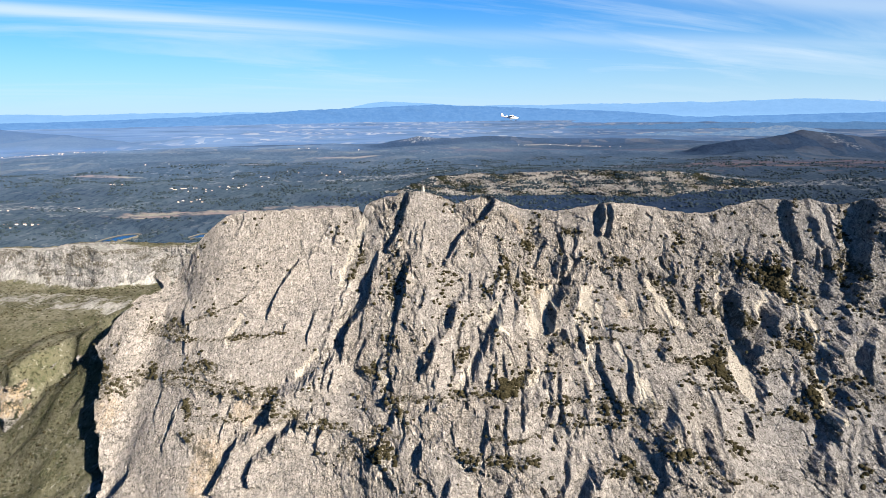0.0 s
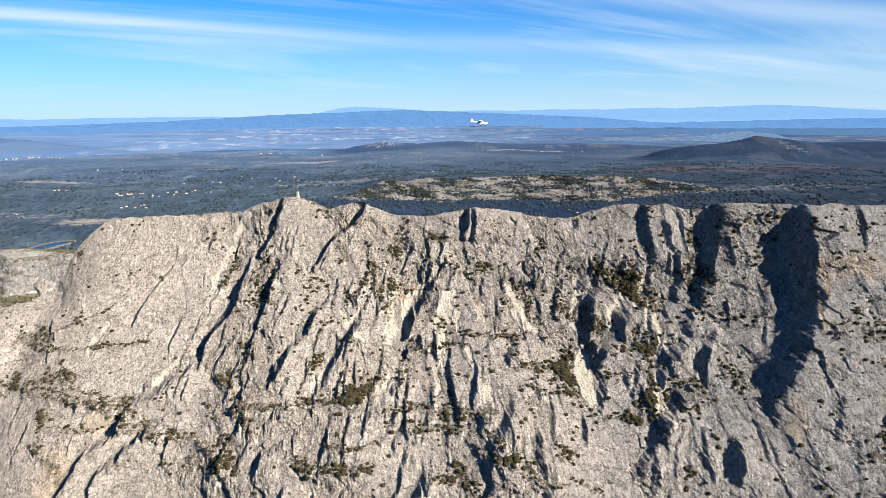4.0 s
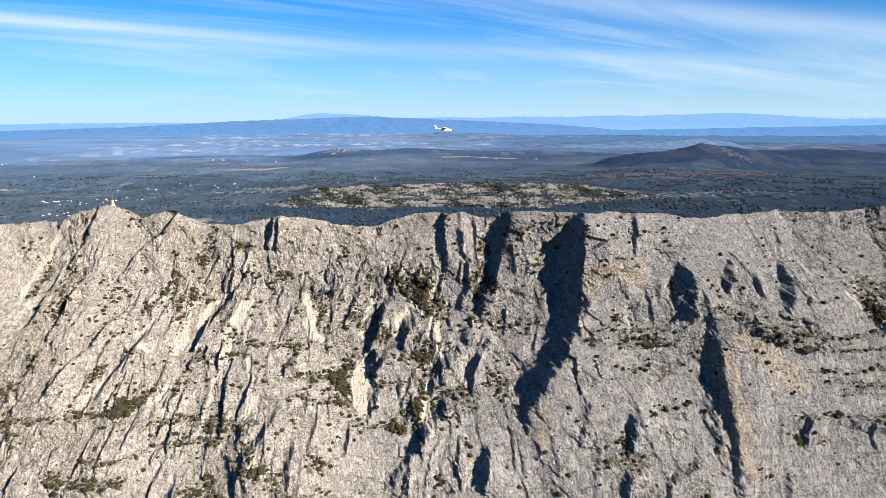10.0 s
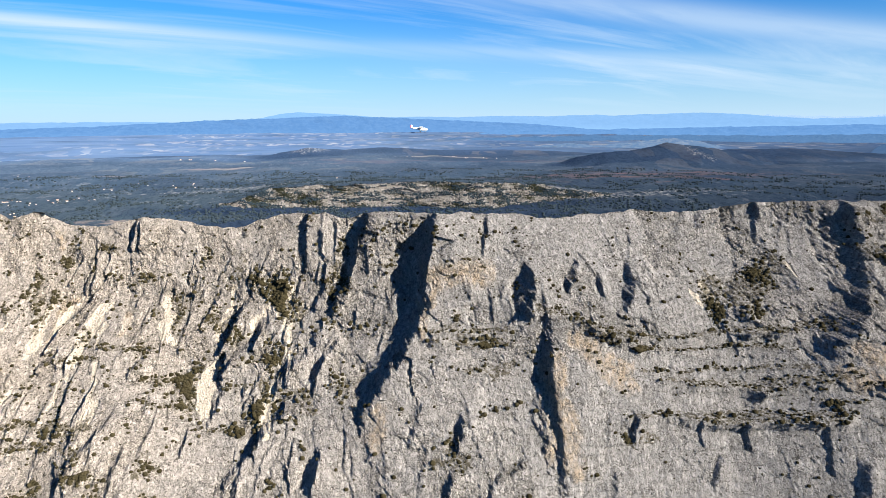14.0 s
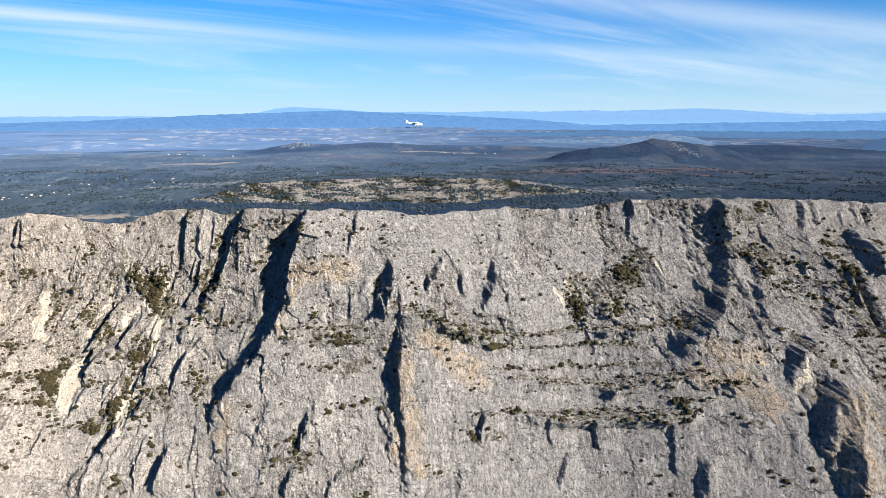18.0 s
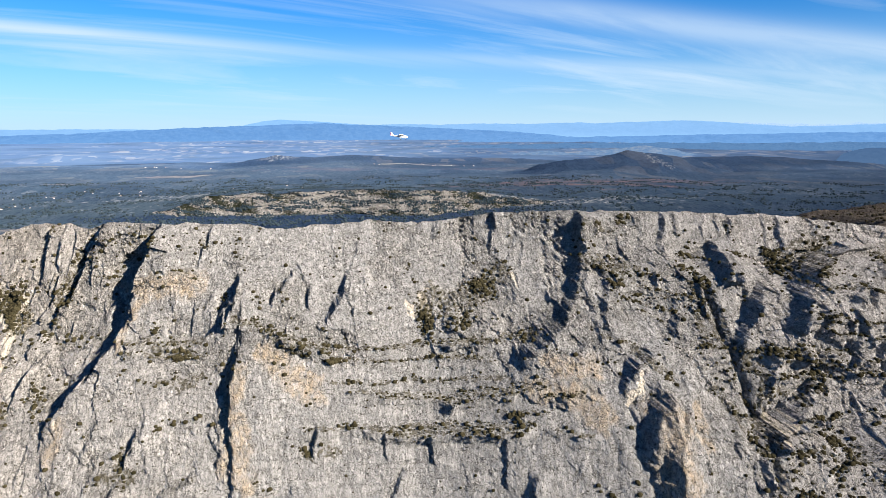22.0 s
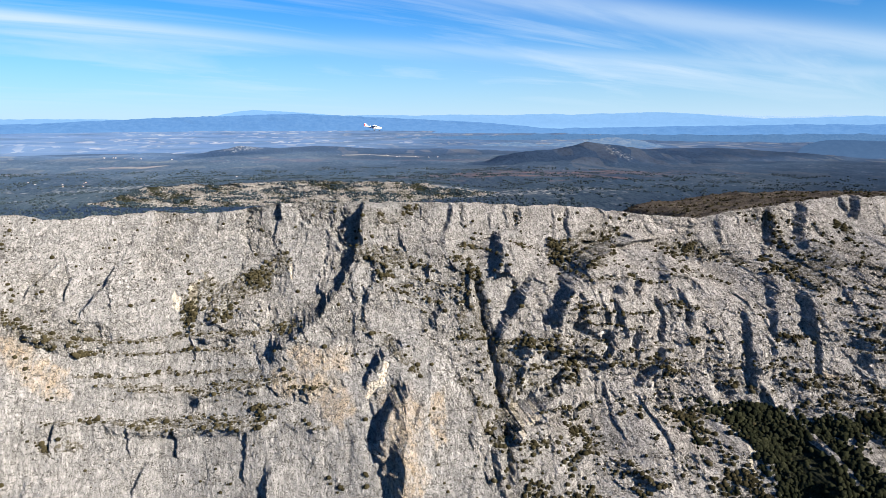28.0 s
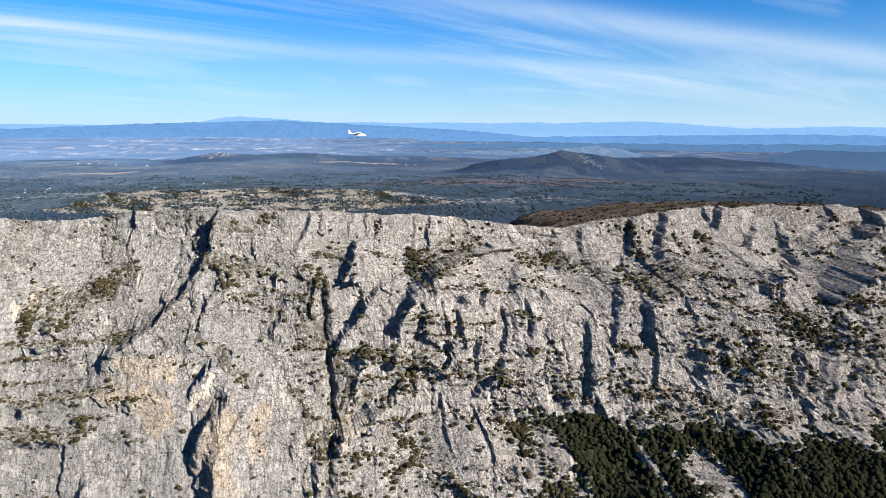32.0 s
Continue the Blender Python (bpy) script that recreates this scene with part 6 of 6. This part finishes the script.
def clumps(name, places, sizes, mat, subdivisions=1, flat=0.8, seed=0, rag=0.35):
    """Many leafy clumps in one mesh, each of its own outline."""
    v, f = ball(subdivisions)
    rng = np.random.default_rng(seed)
    n = len(places)
    form = 1 + rag * (rng.random((n, len(v), 1)) - 0.45)
    turn = rng.random(n) * 6.28
    c, s_ = np.cos(turn)[:, None], np.sin(turn)[:, None]
    pts = v[None] * form * np.asarray(sizes)[:, None, None]
    wide = 0.75 + 0.5 * rng.random((n, 1))
    x, y = pts[..., 0] * wide, pts[..., 1]
    co = np.stack([x * c - y * s_, x * s_ + y * c, pts[..., 2] * flat], -1) + np.asarray(places)[:, None]
    tri = (f[None] + (np.arange(n) * len(v))[:, None, None]).reshape(-1, 3)
    me = bpy.data.meshes.new(name)
    me.vertices.add(n * len(v))
    me.vertices.foreach_set("co", co.astype(np.float32).ravel())
    me.loops.add(tri.size)
    me.loops.foreach_set("vertex_index", tri.astype(np.int32).ravel())
    me.polygons.add(len(tri))
    me.polygons.foreach_set("loop_start", np.arange(0, tri.size, 3, dtype=np.int32))
    me.materials.append(mat)
    me.update()
    me.validate()
    return new(name, me)


rng = np.random.default_rng(12)
lean_out = np.gradient(FY, axis=1) / np.minimum(np.gradient(GZ, axis=1), -1e-4)
steep = np.clip(np.abs(lean_out), 0, 6)
density = (0.035 + 0.8 * np.clip(veg, 0, 1) ** 1.5) * (0.3 + np.clip(steep, 0, 2.0)) * (1 - scree_map * 0.8) * (1 - wood) * (GZ > 36)
density *= 1 + 1.5 * crags
density *= 1 + 3.0 * smooth(158, 164, GX) * (1 - smooth(190, 198, GX)) * (1 - smooth(48, 52, GZ))
density *= 1 - 0.5 * smooth(96, 106, GX) * (1 - np.clip(2 * veg, 0, 1))
density[:, :3] *= 0.2
density *= 1 - 0.6 * smooth(5, -20, GX) * (1 - veg)
density *= np.exp(3.0 * layered(GX * 0.22, GZ * 0.30, 3, 450))
density *= np.abs(np.gradient(GZ, axis=1)) * (1 - 0.55 * slab_map)


def sow(weight, count):
    flat_weight = np.cumsum(weight.ravel())
    return np.searchsorted(flat_weight, rng.random(count) * flat_weight[-1])


def places_at(ids, sink=0.0):
    return np.stack([GX.ravel()[ids], FY.ravel()[ids], GZ.ravel()[ids] - sink], -1)


ids = sow(density, 24000)
size = 0.07 + 0.34 * rng.random(len(ids)) ** 3.2
bushes = clumps("shrubs", places_at(ids) + np.stack([0 * size, -0.15 * size, 0.25 * size], -1), size, SHRUB, 1, 0.8, 5)
tagged(bushes, "small dark olive shrubs scattered over pale rock", "shrubs", kind="stuff")
along = []
for pts in LEDGES:
    px, pz = [p[0] for p in pts], [p[1] for p in pts]
    for x in np.arange(px[0], px[-1], 0.30):
        if rng.random() < (0.85 if 96 < x < 150 else 1.0) * (0.25 + 0.5 * (gradient_noise(np.array([x * 0.4]), np.array([pz[0]]), 9)[0] > -0.1)):
            x = x + rng.normal(0, 0.12)
            i = int(np.clip((x - X0) / STEP, 0, len(gx) - 1))
            j = int(np.abs(near_z[i] - np.interp(x, px, pz) - 0.12 + rng.normal(0, 0.06)).argmin())
            along.append(i * GX.shape[1] + j)
size = (0.10 + 0.22 * rng.random(len(along)) ** 1.8) * np.where((GX.ravel()[along] > 96) & (GX.ravel()[along] < 150), 0.75, 1.0)
row_bushes = clumps("ledge_shrubs", places_at(np.array(along)) + np.stack([0 * size, -0.1 * size, 0.3 * size], -1), size, SHRUB, 1, 0.75, 7)
tagged(row_bushes, "dark shrubs growing in rows along rock ledges", "shrubs", kind="stuff")
ids = sow(wood * (GZ > 36) * np.clip(steep, 0.3, 3) * np.abs(np.gradient(GZ, axis=1)), 17000)
size = 0.17 + 0.24 * rng.random(len(ids)) ** 1.5
pines = clumps("pine_wood", places_at(ids) + np.stack([0 * size, 0 * size, 0.6 * size], -1), size, PINE, 1, 1.1, 6, 0.6)
tagged(pines, "dense dark green pine wood at the foot of the cliffs", "trees", kind="stuff")


# ---- scrub on the west slope and woods of the near plain ----
def bushes_on(name, X, Y, Z, weight, count, lo, hi, mat, seed, flat, label, category):
    picked = sow(weight, count)
    size = lo + (hi - lo) * rng.random(count) ** 2
    at = np.stack([X.ravel()[picked] + rng.normal(0, 0.4, count), Y.ravel()[picked] + rng.normal(0, 0.4, count), Z.ravel()[picked] + 0.3 * size], -1)
    return tagged(clumps(name, at, size, mat, 1, flat, seed, 0.4), label, category, kind="stuff")


bushes_on("slope_scrub", WX, WY, WZ, (WY < 235) * (WX > -170) * (0.15 + smooth(-0.1, 0.4, layered(WX * 0.05, WY * 0.05, 3, 420))), 10000, 0.10, 0.36, SHRUB, 8, 0.7, "dark low scrub dotted over a stony slope", "shrubs")
plain_weight = (RR > 380) * (RR < 900) * RR * smooth(-0.05, 0.35, layered(PX * 0.03, PY * 0.03, 4, 430)) * (1 - field) * (np.abs(np.degrees(AZ)) < 46)
plain_weight = plain_weight + 260 * (np.abs(PY - 500) < 22) * (PX > -85) * (PX < 300)
# leaves tinted towards the painted haze blue of the plain
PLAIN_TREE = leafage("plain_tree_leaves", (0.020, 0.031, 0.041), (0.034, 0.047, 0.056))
bushes_on("plain_woods", PX, PY, PZ, plain_weight, 14000, 0.5, 1.4, PLAIN_TREE, 9, 0.8, "woods scattered over the plain, painted a hazy blue-green", "trees")
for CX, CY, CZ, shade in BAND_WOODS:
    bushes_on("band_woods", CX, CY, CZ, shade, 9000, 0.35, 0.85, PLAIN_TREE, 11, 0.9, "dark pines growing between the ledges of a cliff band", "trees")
bushes_on("plateau_heath", BX, BY, BZ, flat * (BD > 0.5) * (BD < 45) * (0.1 + smooth(-0.2, 0.3, layered(BX * 0.15, BY * 0.25, 3, 440))), 1500, 0.10, 0.36, SHRUB, 10, 0.6, "brown and dark heath bushes on the plateau", "shrubs")


# ---- reservoirs ----
def water():
    m, n, shader, p = material("reservoir_water", 0.12)
    shader.inputs["Base Color"].default_value = rgb(0.003, 0.015, 0.042)
    shader.inputs["Specular IOR Level"].default_value = 0.5
    relief(n, shader, n.noise(p, 1.5, 3, 0.6), 0.2, 0.05)
    return m


WATER = water()
SHORE = plain("reservoir_bank", (0.085, 0.078, 0.06), 0.9, 0.0, 0.5)
for cx, cy, rx, ry, level in LAKES:
    bm = bmesh.new()
    rim = []
    for k in range(40):
        a = k / 40 * 2 * math.pi
        r = 1 / (abs(math.cos(a)) ** 3 + abs(math.sin(a)) ** 3) ** (1 / 3) * (1 + 0.05 * math.sin(3 * a + cx))
        rim.append((cx + (rx - 3) * r * math.cos(a) + 0.25 * ry * math.sin(a), cy + (ry - 2) * r * math.sin(a)))
    bm.faces.new([bm.verts.new((x, y, level)) for x, y in rim])
    lake = part("reservoir", bm, WATER, None, "dark blue reservoir with a pale earth bank")
    tagged(lake, category="water", kind="structure")
    bm = bmesh.new()
    inner = [bm.verts.new((x, y, level - 0.3)) for x, y in rim]
    edge = [bm.verts.new((cx + (x - cx) * 1.03, cy + (y - cy) * 1.03, level + 0.5)) for x, y in rim]
    outer = [bm.verts.new((cx + (x - cx) * 1.22, cy + (y - cy) * 1.22, level - 1.2)) for x, y in rim]
    for k in range(40):
        j = (k + 1) % 40
        bm.faces.new((inner[k], inner[j], edge[j], edge[k]))
        bm.faces.new((edge[k], edge[j], outer[j], outer[k]))
    bank = part("bank", bm, SHORE, lake)

# ---- summit cross ----
STONE = plain("cross_stone", (0.36, 0.33, 0.28), 0.85, 0.0, 6.0)
IRON = plain("cross_iron", (0.10, 0.10, 0.11), 0.6, 0.4, 6.0)


def box_bm(sx, sy, sz, at=(0, 0, 0), bevel=0.0):
    bm = bmesh.new()
    bmesh.ops.create_cube(bm, size=1)
    bmesh.ops.scale(bm, vec=(sx, sy, sz), verts=bm.verts)
    if bevel:
        bmesh.ops.bevel(bm, geom=bm.edges[:], offset=bevel, segments=1, affect="EDGES")
    bmesh.ops.translate(bm, vec=at, verts=bm.verts)
    return bm


def tapered(r0, r1, h, sides, at=(0, 0, 0)):
    bm = bmesh.new()
    bmesh.ops.create_cone(bm, cap_ends=True, segments=sides, radius1=r0, radius2=r1, depth=h)
    bmesh.ops.translate(bm, vec=(at[0], at[1], at[2] + h / 2), verts=bm.verts)
    return bm


cross_x = -0.6
ci = int((cross_x - X0) / STEP)
cross = tagged(new("summit_cross"), "tall iron cross on a pale stone pedestal on the summit", "monument")
cross.location = (cross_x, float(FY[ci, 0]) + 0.25, float(crest_z[ci]) - 0.25)
part("base_step", box_bm(0.72, 0.72, 0.35, (0, 0, 0.17), 0.03), STONE, cross)
part("pedestal", tapered(0.33, 0.24, 0.95, 4, (0, 0, 0.34)), STONE, cross)
part("shaft", box_bm(0.15, 0.13, 1.25, (0, 0, 1.88), 0.02), IRON, cross, "dark iron shaft")
part("crossbar", box_bm(0.62, 0.12, 0.14, (0, 0, 2.15), 0.02), IRON, cross, "dark iron crossbar")

# ---- houses of the plain ----
WALL = plain("pale_house_wall", (0.50, 0.47, 0.42), 0.8, 0.0, 1.0)
ROOF = plain("clay_roof", (0.36, 0.24, 0.17), 0.85, 0.0, 1.0)
house = tagged(new("house"), "small pale rendered house with a clay tile roof", "house", "houses of the plain")
part("wall", box_bm(1.7, 1.1, 0.8, (0, 0, 0.4), 0.02), WALL, house)
bm = bmesh.new()
v = [bm.verts.new(c) for c in ((-0.95, -0.65, 0.78), (0.95, -0.65, 0.78), (0.95, 0.65, 0.78), (-0.95, 0.65, 0.78), (-0.95, 0, 1.12), (0.95, 0, 1.12))]
for f in ((0, 1, 5, 4), (2, 3, 4, 5), (0, 4, 3), (1, 2, 5), (0, 3, 2, 1)):
    bm.faces.new([v[k] for k in f])
part("roof", bm, ROOF, house)
made = 0
lot = random.Random(21)
for cx, cy, sx, sy, count in ((-690, 1240, 95, 34, 70), (-178, 578, 34, 12, 22), (-204, 570, 12, 8, 8), (-250, 410, 26, 7, 16), (-267, 597, 12, 6, 7), (-350, 850, 40, 14, 12), (-179, 511, 22, 8, 8), (-120, 690, 90, 40, 14), (40, 700, 60, 40, 8), (-208, 1310, 60, 20, 10), (274, 1285, 70, 16, 14), (-300, 470, 50, 12, 10), (140, 455, 70, 12, 6)):
    for k in range(count):
        x, y = lot.gauss(cx, sx * 0.6), lot.gauss(cy, sy * 0.6)
        big = lot.uniform(0.45, 0.95) * (1.5 if cy > 1000 else 1.0)
        m = Matrix.LocRotScale((x, y, ground_z(x, y) - 0.25), Euler((0, 0, lot.uniform(-0.6, 0.6))), (1, 1, 1))
        if made == 0:
            house.matrix_basis = m
            ob = house
        else:
            ob = copy_thing(house, m)
        ob.scale = (big, big, big * lot.uniform(0.8, 1.1))
        made += 1

# ---- light aircraft ----
SKIN = plain("white_aircraft_paint", (0.80, 0.80, 0.79), 0.35, 0.0, 0.1)
RED = plain("red_aircraft_paint", (0.55, 0.06, 0.04), 0.4, 0.0, 0.1)
PANE = plain("aircraft_window", (0.02, 0.025, 0.03), 0.15, 0.0, 0.1)
TYRE = plain("aircraft_tyre", (0.02, 0.02, 0.02), 0.8, 0.0, 0.1)


def hull(sections, sides=14):
    """A closed body from (x, half width, half height, middle height)."""
    bm = bmesh.new()
    rings_ = [[bm.verts.new((x, w * math.cos(k / sides * 2 * math.pi), c + h * math.sin(k / sides * 2 * math.pi))) for k in range(sides)] for x, w, h, c in sections]
    for a, b in zip(rings_, rings_[1:]):
        for k in range(sides):
            bm.faces.new((a[k], a[(k + 1) % sides], b[(k + 1) % sides], b[k]))
    bm.faces.new(rings_[0][::-1])
    bm.faces.new(rings_[-1])
    return bm


def fin(points, thick, axis):
    """A flat tapered surface from its outline, with thickness along one axis."""
    bm = bmesh.new()
    side = []
    for d in (-thick / 2, thick / 2):
        ring = []
        for a, b in points:
            ring.append(bm.verts.new((a, d, b) if axis == "y" else (a, b, d)))
        side.append(ring)
    n_ = len(points)
    for k in range(n_):
        bm.faces.new((side[0][k], side[0][(k + 1) % n_], side[1][(k + 1) % n_], side[1][k]))
    bm.faces.new(side[0][::-1])
    bm.faces.new(side[1])
    return bm


plane = tagged(new("light_aircraft"), "white high-wing light aircraft with red trim in flight", "aircraft")
part("fuselage", hull([(-4.2, 0.10, 0.14, 0.35), (-2.4, 0.28, 0.36, 0.2), (-0.6, 0.52, 0.62, 0.05), (0.6, 0.58, 0.78, 0.05), (1.7, 0.55, 0.62, -0.08), (2.7, 0.46, 0.46, -0.15), (3.3, 0.18, 0.2, -0.15)]), SKIN, plane)
part("stripe", hull([(-4.0, 0.12, 0.05, 0.25), (-2.4, 0.30, 0.09, 0.05), (-0.6, 0.55, 0.12, -0.15), (2.6, 0.49, 0.10, -0.22)]), RED, plane, "red side stripe")
part("window", hull([(-0.5, 0.50, 0.22, 0.45), (0.4, 0.58, 0.27, 0.45), (1.2, 0.56, 0.22, 0.40), (1.6, 0.42, 0.10, 0.36)]), PANE, plane, "dark cabin windows")
wing = part("wing", fin([(-0.5, -5.5), (0.6, -5.5), (1.1, -2.0), (1.1, 2.0), (0.6, 5.5), (-0.5, 5.5), (-0.6, 0)], 0.16, "z"), SKIN, plane)
wing.location = (0, 0, 0.82)
part("tailplane", fin([(-4.3, -1.7), (-3.6, -1.7), (-3.2, 0), (-3.6, 1.7), (-4.3, 1.7)], 0.08, "z"), SKIN, plane).location = (0, 0, 0.4)
part("tail_fin", fin([(-2.9, 0.45), (-3.7, 1.65), (-4.4, 1.7), (-4.25, 0.4)], 0.09, "y"), SKIN, plane)
part("rudder_tip", fin([(-4.05, 0.5), (-4.15, 1.5), (-4.45, 1.5), (-4.35, 0.4)], 0.12, "y"), RED, plane, "red rudder")
for y in (-1, 1):
    strut = part("strut", box_bm(0.1, 2.4, 0.07, (0, 0, 0)), SKIN, plane)
    strut.matrix_basis = pose(0.5, y * 1.6, 0.15, y * 34)
    leg = part("landing_leg", box_bm(0.1, 0.9, 0.07, (0, 0, 0)), SKIN, plane)
    leg.matrix_basis = pose(0.1, y * 0.85, -0.85, y * -38)
    wheel = part("wheel", tapered(0.26, 0.26, 0.18, 16), TYRE, leg)
    wheel.matrix_basis = pose(0, y * 0.45, -0.05, 90 + y * 38)
nose_leg = part("nose_leg", box_bm(0.09, 0.09, 0.8, (2.2, 0, -0.85)), SKIN, plane)
wheel = part("wheel", tapered(0.22, 0.22, 0.16, 16), TYRE, nose_leg)
wheel.matrix_basis = pose(2.2, 0.08, -1.25, 90)
part("propeller", box_bm(0.05, 0.14, 1.9, (3.4, 0, -0.15)), TYRE, plane, "dark propeller at rest")
plane.matrix_basis = Matrix.Translation((393, 3225, 34)) @ pose(0, 0, 0, 0, 2, -7) @ Matrix.Scale(10.6, 4)
